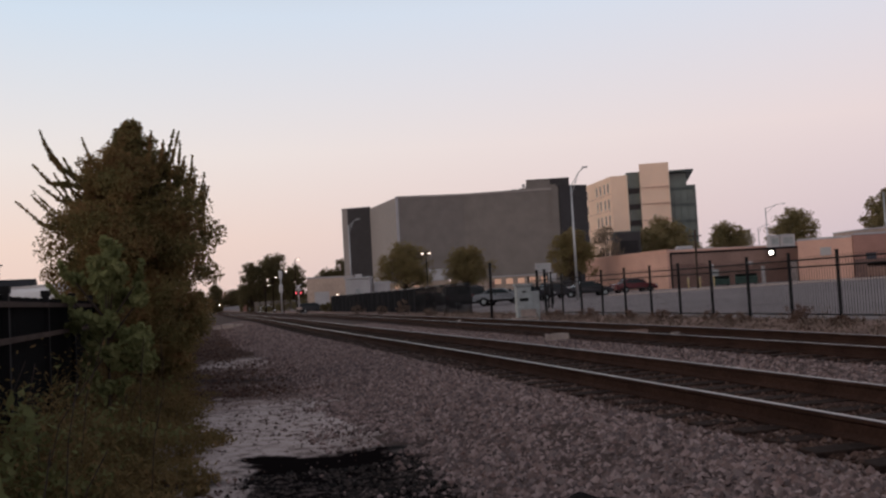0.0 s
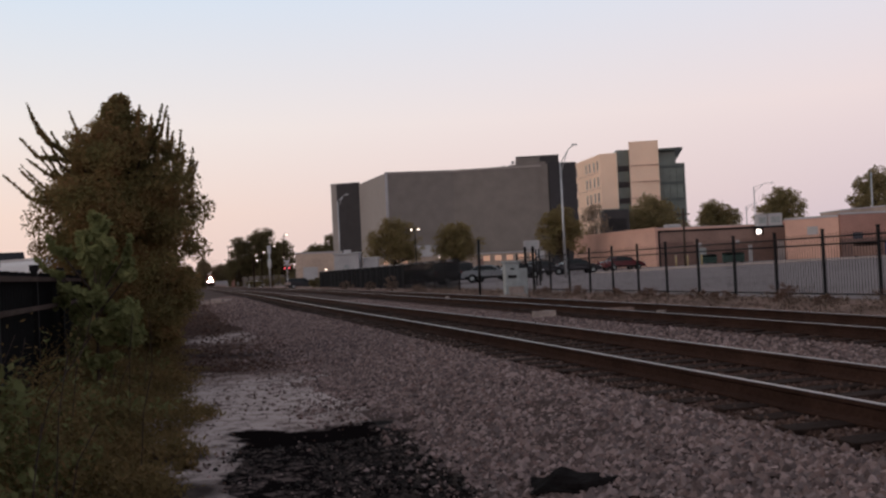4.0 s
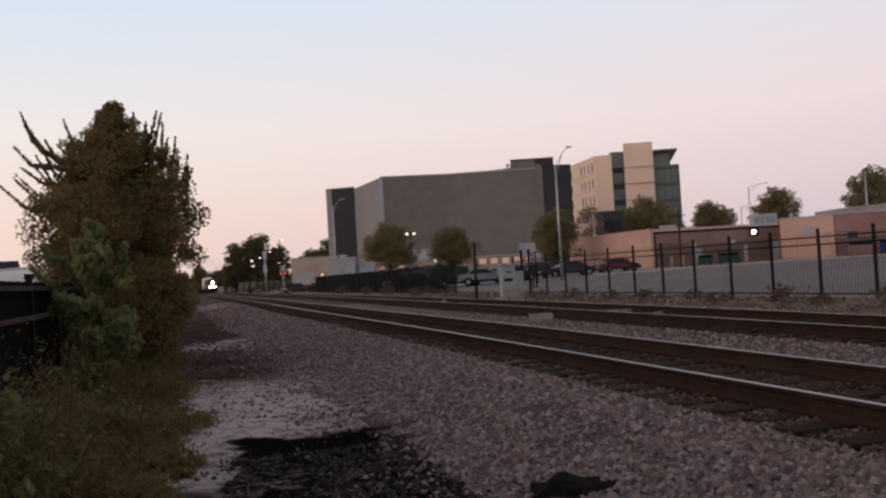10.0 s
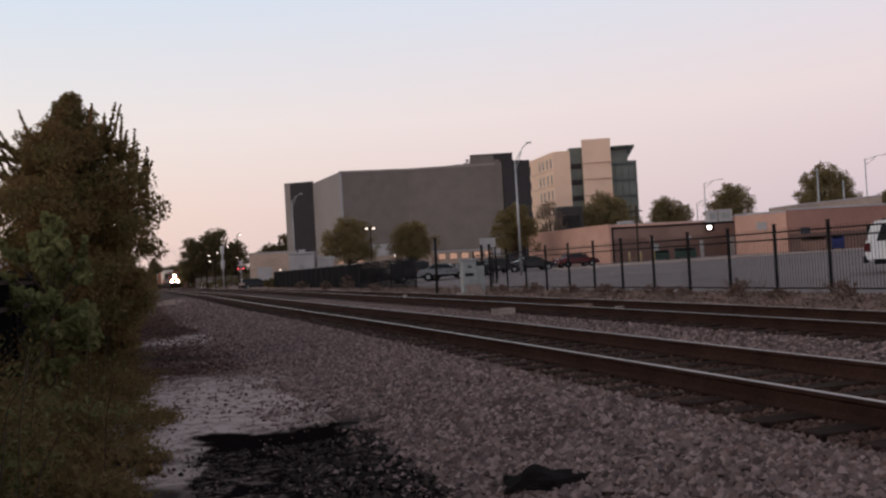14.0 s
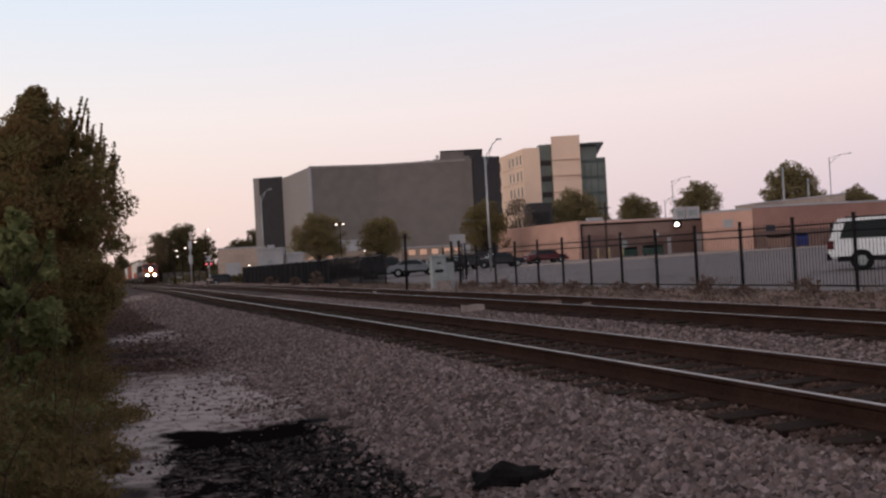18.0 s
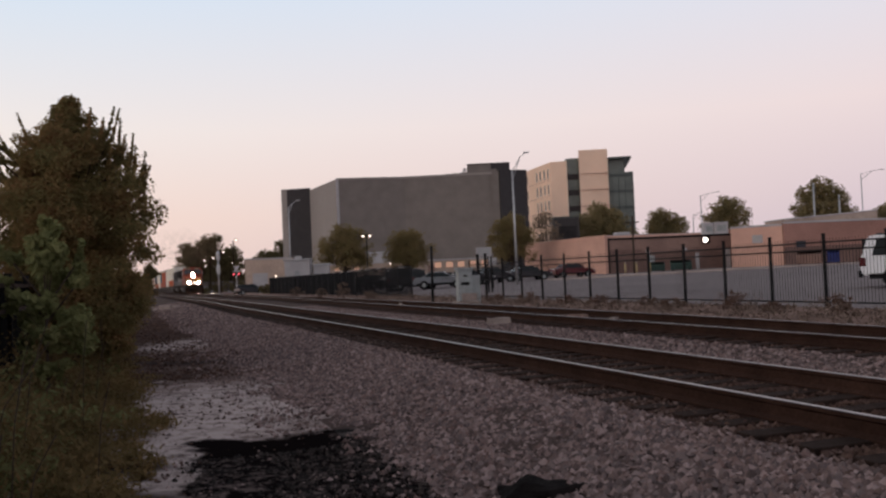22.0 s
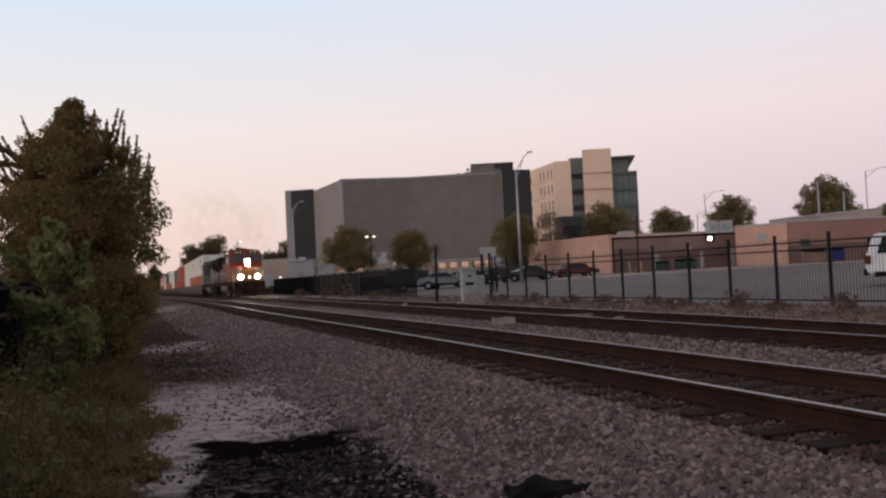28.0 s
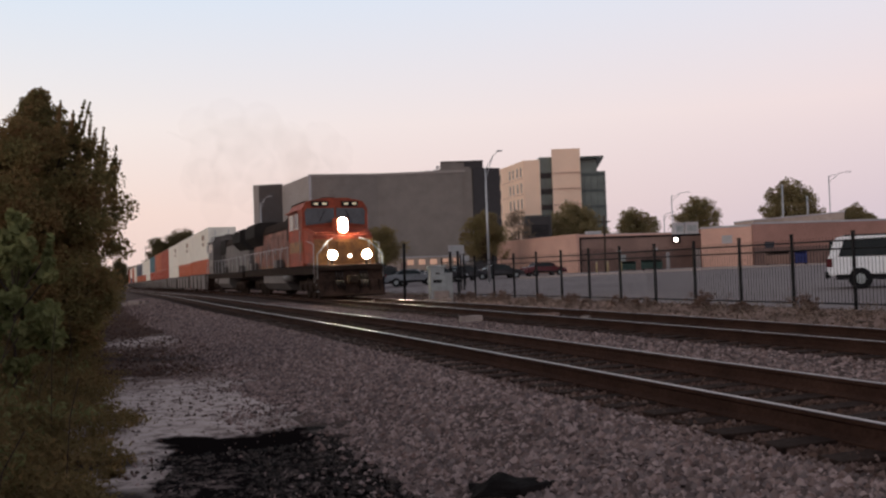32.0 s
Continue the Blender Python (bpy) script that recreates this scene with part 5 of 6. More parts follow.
def build_flasher(x, y, z):
    fl = thing("crossing_signal", "road crossing signal with red flashing lamps", "crossing signal", pose(x, y, z), "crossing signals")
    tubes("mast", M["steel"], fl, [(0, 0, -0.1), (0, 0, 3.3)], r=0.06)
    boxes("crossbuck", M["roofing"], fl, (-0.6, 0.6, -0.1, -0.07, -0.09, 0.09), at=pose(0, 0, 2.95, 0, 45, 0))
    boxes("crossbuck", M["roofing"], fl, (-0.6, 0.6, -0.14, -0.11, -0.09, 0.09), at=pose(0, 0, 2.95, 0, -45, 0))
    for s in (-1, 1):
        bm = bmesh.new()
        tube(bm, (s * 0.35, -0.1, 2.2), (s * 0.35, -0.06, 2.2), 0.3, n=16)
        bp = part("lamp_backplate", bm, M["black"], fl)
        bm = bmesh.new()
        tube(bm, (s * 0.35, -0.16, 2.2), (s * 0.35, -0.1, 2.2), 0.13, n=14)
        part("lamp", bm, M["redlamp"], bp, "glowing red lamp")
    boxes("base", M["concrete"], fl, (-0.35, 0.35, -0.35, 0.35, -0.2, 0.12))
    return fl


build_flasher(-30.55, 128.42, 0.15)
street_lamp("tall street lamp with one lit head", -33.23, 138.05, -0.6, 8.1, 0.5, 0, False, True, 0.3)
for q in ((-41.99, 159.57, 6.05), (-40.24, 160.02, 7.06), (-43.94, 161.11, 5.69), (-45.13, 166.00, 4.79), (-58.75, 243.03, 6.86), (-58.57, 248.21, 7.06), (-58.17, 253.44, 7.41)):
    street_lamp("lit street lamp over the road crossing", q[0] - 0.6, q[1], -0.9, q[2] + 0.3, 0.6, 0, False, True, 0.35)
low_building("pale tan garage with a white roller door by the crossing", (-35.6, 156.05), (-27.6, 157.6), 14, -0.4, 5.1, M["peach2"], (), [(0.15, 0.46, 0.2, 3.0, M["roofing"], "roller_door"), (0.62, 0.65, 2.3, 2.5, M["dimlamp"], "wall_lamp")])
rh = thing("equipment_shelter", "pale metal equipment shelter behind the screened fence", "shelter", pose(-18.7, 110.4, 0.2))
boxes("body", M["roofing"], rh, (-1.5, 1.5, -1.0, 1.2, -0.2, 3.3), bevel=0.04)
boxes("roof", M["steel"], rh, (-1.65, 1.65, -1.15, 1.35, 3.3, 3.5), bevel=0.05)
boxes("roof_vent", M["roofing"], rh, (-0.4, 0.4, -0.3, 0.3, 3.5, 3.85), bevel=0.05)
for k in (-1.0, 0.0, 1.0):
    boxes("panel_seam", M["steel"], rh, (k - 0.02, k + 0.02, -1.03, -1.0, 0.0, 3.25))
bm = bmesh.new()
tube(bm, (0, -1.05, 1.75), (0, -1.0, 1.75), 0.33, n=18)
part("round_vent", bm, M["cabinet"], rh)
eb = thing("equipment_cabinet", "pale grey cabinet beside the equipment shelter", "cabinet", pose(-15.9, 110.8, 0.2))
boxes("body", M["roofing"], eb, (-0.9, 0.9, -0.6, 0.6, -0.2, 2.6), bevel=0.05)
boxes("lid", M["steel"], eb, (-1.0, 1.0, -0.7, 0.7, 2.6, 2.8), bevel=0.04)
lb_ = low_building("long pale shop front with small lit lamps", (-19.5, 141.0), (6.0, 140.0), 12, 0.4, 3.3, M["shopfront"], (), [(0.36, 0.41, 0.0, 2.1, M["brick2"], "door"), (0.62, 0.66, 0.0, 2.1, M["brick"], "door")] + [(0.66 + 0.07 * k, 0.70 + 0.07 * k, 1.7, 2.5, M["bay"], "lit_bay") for k in range(5)] + [(0.05 + 0.06 * k, 0.08 + 0.06 * k, 1.9, 2.4, M["bay"], "lit_bay") for k in range(3)])
for x, z in ((-9.4, 3.1),):
    wl_ = thing("wall_lamp", "small lit lamp on the shop front", "lamp", pose(x, 141.0 - (x + 19.5) / 25.5, z), "shop lamps")
    boxes("lamp_glass", M["dimlamp"], wl_, (-0.15, 0.15, -0.4, -0.2, -0.13, 0.12), bevel=0.05)
    boxes("bracket", M["steel"], wl_, (-0.05, 0.05, -0.25, 0.2, -0.05, 0.05))
hp = thing("roof_hut", "pale roof hut above the shop front", "hut", pose(-11.9, 146.0, 3.3))
boxes("body", M["roofing"], hp, (-1.4, 1.4, -1, 2, 0, 1.6), bevel=0.03)
boxes("roof", M["steel"], hp, (-1.5, 1.6, -1.1, 2.1, 1.6, 1.8), bevel=0.03)
build_car("van", "white van waiting at the road crossing", M["carwhite"], pose(-58.27, 214.22, -1.5, 0, 0, -80), 4.8, 1.9, 2.0, True, "cars at the crossing")
build_car("pickup", "dark car waiting at the road crossing", M["carblack"], pose(-31.06, 138.56, -0.75, 0, 0, -62), 4.4, 1.8, 1.55, True, "cars at the crossing")

for i, (x, y, z, h, w, m) in enumerate(((-73.07, 251.60, -1.9, 6.2, 4.6, "farleaf"), (-71.57, 254.11, -1.9, 5.0, 4.6, "farleaf"), (-57.53, 206.12, -1.6, 2.4, 5.0, "farleaf"), (-52.34, 198.20, -1.5, 2.9, 5.0, "farleaf"),
                                        (-48.33, 194.07, -1.5, 3.2, 4.5, "farleaf"), (-43.51, 184.95, -1.4, 3.4, 5.0, "farleaf"), (-25.78, 125.38, -0.7, 1.5, 2.6, "farleaf"), (-23.56, 119.70, -0.6, 1.3, 2.0, "farleaf"))):
    build_tree("scrub_bush", "dark brown scrub beside the road crossing", x, y, z, h, w, 140 + i, 2600, 0.09, M[m], 0.04, 0.0, 30, "scrub at the crossing")
for i, (x, y, h, w) in enumerate(((-8.1, 66.8, 1.25, 1.5), (-10.9, 75.0, 0.8, 1.2), (-14.4, 84.0, 0.9, 1.5), (-5.6, 60.6, 0.6, 1.3))):
    build_tree("dry_bush", "dry brown bush at the foot of the screened fence", x, y, -0.4, h, w, 160 + i, 1500, 0.035, M["dryweed"], 0.02, 0.0, 24, "dry bushes by the fence")

for i, (k, off, h, w) in enumerate(((-1.4, 0.9, 0.5, 0.9), (0.5, 0.7, 0.62, 1.2), (1.3, 1.3, 0.4, 0.9), (2.4, 0.8, 0.7, 1.3), (3.6, 1.1, 0.45, 1.0), (4.6, 0.7, 0.5, 0.9), (5.7, 1.2, 0.55, 1.3), (7.2, 0.9, 0.5, 1.1), (8.8, 1.0, 0.6, 1.2), (10.6, 0.8, 0.5, 1.0))):
    x_, y_ = 11.208 - 0.789 * k - off * 0.93, 23.483 + 2.039 * k - off * 0.36
    build_tree("dry_bush", "dry reddish brown bush at the foot of the picket fence", x_, y_, -0.46, h, w, 180 + i, 1600, 0.022, M["deadbush"], 0.015, 0.0, 26, "dry bushes by the picket fence")

# ---- right side of the lot ----
fl = thing("wall_lamp", "bright floodlight on the brown brick wall", "lamp", pose(29.85, 107.4, 3.75))
tubes("lamp_glass", M["lamp"], fl, [(0, -0.6, 0), (0, -0.43, 0)], r=0.23, n=14)
boxes("hood", M["black"], fl, (-0.34, 0.62, -0.42, -0.1, -0.4, 0.46), bevel=0.14)
boxes("bracket", M["steel"], fl, (-0.06, 0.06, -0.2, 0.4, -0.05, 0.05))
for q, sx, sy, sz in (((30.9, 109.5, 4.99), 1.1, 1.5, 1.45), ((32.3, 109.3, 4.94), 1.6, 1.6, 1.5), ((21.01, 112.05, 4.96), 1.8, 1.6, 0.9), ((23.29, 113.64, 4.97), 2.2, 1.6, 0.6)):
    ac = thing("rooftop_unit", "pale metal air handling unit on the flat roof", "air handler", pose(q[0], q[1], 4.36), "rooftop units")
    boxes("casing", M["roofing"], ac, (-sx / 2, sx / 2, -sy / 2, sy / 2, 0.0, sz), bevel=0.04)
    boxes("grille", M["cabinet"], ac, (-sx * 0.35, sx * 0.35, -sy / 2 - 0.02, -sy / 2, sz * 0.25, sz * 0.75))
    boxes("curb", M["steel"], ac, (-sx / 2 - 0.05, sx / 2 + 0.05, -sy / 2 - 0.05, sy / 2 + 0.05, -0.05, 0.08))


def build_dumpster(label, x, y, w, h, d, material, turn):
    du = thing("dumpster", label, "dumpster", pose(x, y, lot_z(x, y), 0, 0, turn), "dumpsters")
    bm = bmesh.new()
    prism(bm, [(-d / 2, 0.15), (d / 2, 0.15), (d / 2, h), (-d / 2 - 0.15, h * 0.75)], "x", -w / 2, w / 2)
    part("bin", bm, material, du)
    boxes("lid", M["black"], du, (-w / 2, w / 2, -d / 2 - 0.1, d / 2, h, h + 0.06))
    for k in (-0.3, 0.3):
        boxes("rib", material, du, (k * w - 0.04, k * w + 0.04, -d / 2 - 0.2, -d / 2 - 0.05, 0.2, h * 0.7))
    for k in (-1, 1):
        boxes("caster", M["tyre"], du, (k * w * 0.4 - 0.08, k * w * 0.4 + 0.08, -0.3, 0.3, 0.0, 0.16))
    return du


build_dumpster("dark brown steel dumpster beside the rosy brick shop", 36.0, 92.0, 2.3, 1.35, 1.4, M["brick"], -22)
build_dumpster("blue plastic dumpster beside the rosy brick shop", 38.1, 91.2, 1.15, 1.4, 1.0, M["blue"], -22)
build_dumpster("green steel dumpster by the brown brick wall", 22.6, 100.6, 1.7, 1.05, 1.2, M["green"], -10)
build_dumpster("green steel dumpster by the brown brick wall", 25.00, 99.6, 2.2, 1.15, 1.3, M["green"], -10)
for q in ((47.53, 118.85, 10.87), (51.89, 121.37, 9.34)):
    up = thing("lamp_pole", "slim pale steel pole behind the rosy shop", "pole", pose(q[0], q[1], 0.2), "steel poles")
    tubes("pole", M["steel"], up, [(0, 0, -0.3), (0.05, 0, q[2] - 0.2)], r=0.12)
    tubes("collar", M["cabinet"], up, [(0.05, 0, q[2] - 0.7), (0.05, 0, q[2] - 0.5)], r=0.16)
for q in ((-91.3, 300.0, 12.5), (19.40, 97.08, 6.36)):
    up = thing("utility_pole", "slim wooden utility pole with a cross arm", "utility pole", pose(q[0], q[1], 0.2), "utility poles")
    tubes("pole", M["bark"], up, [(0, 0, -0.3), (0.05, 0, q[2] - 0.2)], r=0.11)
    boxes("cross_arm", M["bark"], up, (-0.7, 0.7, -0.06, 0.06, q[2] - 0.9, q[2] - 0.78))

for q in ((21.45, 98.70), (19.84, 98.01), (18.66, 98.24)):
    bo = thing("bollard", "pale yellow steel bollard in front of the brown shop", "bollard", pose(q[0], q[1], lot_z(*q)), "bollards")
    tubes("post", M["bollard"], bo, [(0, 0, -0.1), (0, 0, 1.15)], r=0.09, n=10)
    tubes("cap", M["roofing"], bo, [(0, 0, 1.15), (0, 0, 1.2)], r=0.095, n=10)

# ---- left side: board fence, trailer, shed ----
bf = thing("board_fence", "dark board fence with weathered rails behind the weeds", "fence", Matrix.Identity(4))
bp_ = [1.6 + 2.2 * i for i in range(14)]
for i, y in enumerate(bp_):
    x, yy, th = on_line(-6.55, y)
    boxes("fence_post", M["black"], bf, (-0.035, 0.035, -0.035, 0.035, -0.6, 1.33), (-0.048, 0.048, -0.048, 0.048, 1.33, 1.4), at=pose(x, yy, 0, 0, 0, -math.degrees(th)))
    if i + 1 < len(bp_):
        x2, y2, _ = on_line(-6.55, bp_[i + 1])
        for z in (0.86, 1.2):
            bm = bmesh.new()
            wall_strip(bm, (x, yy), (x2, y2), z, z + 0.055, 0.06, -0.02)
            part("fence_rail", bm, M["fence_wood"], bf)
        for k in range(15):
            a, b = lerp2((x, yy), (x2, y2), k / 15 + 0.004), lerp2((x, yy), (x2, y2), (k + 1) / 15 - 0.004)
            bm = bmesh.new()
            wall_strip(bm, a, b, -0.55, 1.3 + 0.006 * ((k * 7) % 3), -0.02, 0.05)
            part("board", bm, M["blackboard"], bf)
tl = thing("box_trailer", "pale white box trailer parked behind the board fence", "trailer", pose(-14.2, 27.5, -0.55, 0, 0, 62))
boxes("body", M["tankwhite"], tl, (-1.1, 1.1, -3.6, 3.6, 0.9, 2.5), bevel=0.12)
boxes("chassis", M["black"], tl, (-0.9, 0.9, -3.5, 3.9, 0.6, 0.9))
for s in (-1, 1):
    wheel(tl, s * 0.95, -1.6, 0.4)
    wheel(tl, s * 0.95, -0.7, 0.4)
boxes("roof_rail", M["roofing"], tl, (-1.0, 1.0, -3.5, 3.5, 2.5, 2.58))
sh = thing("shed", "dark gabled shed behind the board fence", "shed", pose(-22.6, 35.0, -0.75, 0, 0, 24))
boxes("wall", M["shed"], sh, (-3.0, 3.0, -2.2, 2.2, 0, 2.5))
bm = bmesh.new()
prism(bm, [(-2.5, 2.45), (2.5, 2.45), (0, 3.4)], "x", -3.3, 3.3)
part("roof", bm, M["shed"], sh)
tubes("vent_pipe", M["shed"], sh, [(1.9, 0, 3.1), (1.9, 0, 4.0)], r=0.035)
tubes("vent_cap", M["shed"], sh, [(1.75, 0, 4.0), (2.05, 0, 4.0)], r=0.035)
build_tree("dark_tree", "dark tree behind the shed", -25.6, 39.5, -0.5, 5.6, 5.2, 90, 6000, 0.14, M["leaf"], 0.15, 0.1, 60, "trees behind the shed")
build_tree("dark_tree", "dark tree behind the shed", -29.5, 37.0, -0.5, 6.4, 5.2, 91, 5000, 0.16, M["leaf"], 0.15, 0.1, 50, "trees behind the shed")

rng_s = np.random.default_rng(61)
stalks = bmesh.new()
for i in range(45):
    y = 6.0 + 13 * rng_s.random() ** 1.3
    u = -5.3 - 1.7 * rng_s.random() + 0.4 * noise.noise((y * 0.55, 5, 2.0))
    x, yy, _ = on_line(u, y)
    z = ground_z(u, y)
    h = 0.5 + 0.9 * rng_s.random()
    dx, dy = np.clip(rng_s.normal(0.1, 0.22, 2), -0.4, 0.45) * h
    mid = (x + dx * 0.4, yy + dy * 0.4, z + h * 0.65)
    path_tube(stalks, [(x, yy, z - 0.05), mid, (x + dx, yy + dy, z + h)], 0.004, 4)
ob = part("dry_stalks", stalks, M["fence_wood"])
tagged(ob, "dry leaning stalks standing out of the weeds", "weeds", kind="stuff")

# a tall weed close to the camera
tw = thing("tall_weed", "tall broad-leaved weed leaning over the fence", "weed", pose(-3.15, 4.35, -0.45))
tubes("stem", M["bark"], tw, [(0, 0, 0), (0.1, 0, 1.2), (0.32, 0, 2.4), (0.56, 0, 2.85)], r=0.012, n=5)
leaf_cloud("leaves", [(0.1, 0, 1.0), (0.2, 0, 1.6), (0.32, 0, 2.3), (0.5, 0, 2.75)], [(0.2, 0.2, 0.2), (0.16, 0.16, 0.2), (0.12, 0.12, 0.16), (0.09, 0.09, 0.1)], 110, 0.05, M["leaf"], tw, 77, 0.34, 0.9)


# ---- the train ----
def truck(parent, y, axles, r=0.52, half=1.9):
    tk = boxes("truck_frame", M["grime"], parent, (-1.12, -0.98, y - half, y + half, 0.45, 0.85), (0.98, 1.12, y - half, y + half, 0.45, 0.85), (-1.0, 1.0, y - 0.3, y + 0.3, 0.5, 0.9))
    for k in range(axles):
        yy = y + (k - (axles - 1) / 2) * (2 * half - 0.4) / max(1, axles)
        bm = bmesh.new()
        for s in (-1, 1):
            tube(bm, (s * 0.69, yy, r), (s * 0.83, yy, r), r, n=16)
        tube(bm, (-0.7, yy, r), (0.7, yy, r), 0.09, n=8)
        part("wheelset", bm, M["grime"], tk)
        for s in (-1, 1):
            boxes("axle_box", M["grime"], tk, (s * 1.14 - 0.08, s * 1.14 + 0.08, yy - 0.17, yy + 0.17, r - 0.16, r + 0.16), bevel=0.03)
    return tk


def build_loco(label, upper, band, hood, lit):
    """Cab end at local +y; rail top at z = 0."""
    lo = thing("locomotive", label, "locomotive", Matrix.Identity(4), "train")
    boxes("underframe", M["grime"], lo, (-1.5, 1.5, -10.6, 10.6, 1.15, 1.5), bevel=0.03)
    boxes("walkway", M["locodark"], lo, (-1.55, 1.55, -10.7, 9.9, 1.5, 1.56))
    truck(lo, 6.8, 3)
    truck(lo, -6.8, 3)
    bm = bmesh.new()
    prism(bm, [(-1.45, 1.15), (-1.45, 0.75), (-1.15, 0.4), (1.15, 0.4), (1.45, 0.75), (1.45, 1.15)], "y", -3.6, 3.2)
    part("fuel_tank", bm, M["locogrey"], lo, "grimy grey fuel tank")
    for s in (-1, 1):
        tubes("air_reservoir", M["locogrey"], lo, [(s * 1.35, 2.6, 1.0), (s * 1.35, 4.4, 1.0)], r=0.2, n=12)
    # long hood
    bm = bmesh.new()
    prism(bm, [(-0.95, 1.56), (0.95, 1.56), (0.95, 3.75), (0.75, 4.05), (-0.75, 4.05), (-0.95, 3.75)], "y", -9.9, 4.6)
    part("long_hood", bm, hood, lo)
    boxes("hood_band", band, lo, (-0.962, 0.962, -9.85, 4.55, 1.62, 2.35), label="dirty lower stripe")
    bm = bmesh.new()
    prism(bm, [(-0.95, 3.0), (0.95, 3.0), (1.5, 3.55), (1.5, 4.25), (1.2, 4.45), (-1.2, 4.45), (-1.5, 4.25), (-1.5, 3.55)], "y", -9.95, -6.2)
    part("radiator", bm, M["locodark"], lo, "dark flared radiator housing")
    for k in range(9):
        y = -9.2 + k * 1.35
        for s in (-1, 1):
            boxes("hood_door", hood, lo, (s * 0.965 - 0.012, s * 0.965 + 0.012, y, y + 1.2, 1.7, 3.4))
    boxes("intake_grille", M["locodark"], lo, (-1.02, 1.02, 1.4, 4.2, 3.0, 4.2), bevel=0.05)
    boxes("exhaust", M["locodark"], lo, (-0.35, 0.35, -1.2, 0.2, 4.0, 4.35))
    tubes("brake_fan", M["locodark"], lo, [(0, -3.2, 4.0), (0, -3.2, 4.25)], r=0.65, n=16)
    # cab
    bm = bmesh.new()
    prism(bm, [(-1.58, 1.56), (1.58, 1.56), (1.58, 4.2), (1.36, 4.56), (0.6, 4.72), (-0.6, 4.72), (-1.36, 4.56), (-1.58, 4.2)], "y", 4.8, 8.1)
    cab = part("cab", bm, upper if not lit else M["orange"], lo)
    bm = bmesh.new()
    prism(bm, [(-0.99, 3.62), (-0.78, 4.07), (0.78, 4.07), (0.99, 3.62), (0.99, 3.72), (0.8, 4.14), (-0.8, 4.14), (-0.99, 3.72)], "y", -6.1, 4.7)
    part("hood_roof", bm, M["grime"], lo, "sooty dark hood roof")
    boxes("cab_band", band, cab, (-1.595, 1.595, 4.85, 8.02, 2.2, 2.72), label="dirty side stripe")
    boxes("cab_roof_edge", M["locodark"], cab, (-1.4, 1.4, 4.78, 7.8, 4.56, 4.6))
    for s in (-1, 1):
        boxes("cab_door", upper, cab, (s * 1.585 - 0.02, s * 1.585 + 0.02, 4.95, 5.1, 1.7, 3.9))
        boxes("mirror", M["roofing"], cab, (s * 1.74 - 0.04, s * 1.74 + 0.04, 7.4, 7.46, 3.35, 4.0))
        tubes("grab_iron", M["cabinet"], cab, [(s * 1.63, 7.7, 1.8), (s * 1.63, 7.7, 3.2)], r=0.02, n=6)
        for k in range(3):
            boxes("air_slot", M["black"], lo, (s * 0.985 - 0.02, s * 0.985 + 0.02, 2.0 + 0.8 * k, 2.22 + 0.8 * k, 1.75, 2.95))
        for k in range(5):
            boxes("door_latch", M["cabinet"], lo, (s * 0.99 - 0.012, s * 0.99 + 0.012, -8.2 + 2.0 * k, -8.12 + 2.0 * k, 2.4, 2.75))
        for k in range(3):
            boxes("sand_box", M["locogrey"], lo, (s * 1.25 - 0.2, s * 1.25 + 0.2, -8.6 + 8.4 * k, -7.9 + 8.4 * k, 1.58, 2.0), bevel=0.03)
    for s in (-1, 1):
        boxes("cab_window", M["cabglass"], cab, (s * 1.58 - 0.025, s * 1.58 + 0.025, 5.2, 6.2, 3.3, 4.05), (s * 1.58 - 0.025, s * 1.58 + 0.025, 6.4, 7.3, 3.3, 4.05))
        boxes("window_shade", upper, cab, (s * 1.68 - 0.1, s * 1.68 + 0.1, 5.1, 7.4, 4.12, 4.18))
        bm = bmesh.new()
        prism(bm, [(s * 0.05, 3.58), (s * 1.42, 3.44), (s * 1.46, 4.08), (s * 1.36, 4.24), (s * 0.05, 4.24)], "y", 8.08, 8.13)
        part("windscreen", bm, M["cabglass"], cab)
        tubes("wiper", M["black"], cab, [(s * 0.5, 8.15, 4.14), (s * 0.75, 8.16, 3.62)], r=0.015, n=5)
        boxes("number_board", M["black"], cab, (s * 0.72 - 0.4, s * 0.72 + 0.4, 8.0, 8.2, 4.32, 4.56), bevel=0.03)
        for k in (-1, 1):
            boxes("board_glow", M["board"] if lit else M["roofing"], cab, (s * 0.72 + k * 0.2 - 0.1, s * 0.72 + k * 0.2 + 0.1, 8.19, 8.215, 4.39, 4.48))
    boxes("horn", M["grime"], cab, (-0.3, 0.3, 6.2, 6.9, 4.64, 4.86))
    # nose
    bm = bmesh.new()
    v = [bm.verts.new(p) for p in ((-1.56, 8.0, 1.56), (1.56, 8.0, 1.56), (1.56, 8.0, 3.42), (-1.56, 8.0, 3.42), (-1.42, 9.75, 1.56), (1.42, 9.75, 1.56), (1.36, 9.5, 3.0), (-1.36, 9.5, 3.0))]
    for q in ((0, 1, 2, 3), (4, 7, 6, 5), (0, 4, 5, 1), (1, 5, 6, 2), (2, 6, 7, 3), (3, 7, 4, 0)):
        bm.faces.new([v[i] for i in q])
    bmesh.ops.bevel(bm, geom=list(bm.edges), offset=0.1, segments=3, affect="EDGES")
    nose = part("nose", bm, upper, lo)
    bm = bmesh.new()
    v = [bm.verts.new(p) for p in ((-1.45, 8.6, 1.58), (1.45, 8.6, 1.58), (1.46, 8.6, 2.72), (-1.46, 8.6, 2.72), (-1.4, 9.775, 1.58), (1.4, 9.775, 1.58), (1.36, 9.575, 2.72), (-1.36, 9.575, 2.72))]
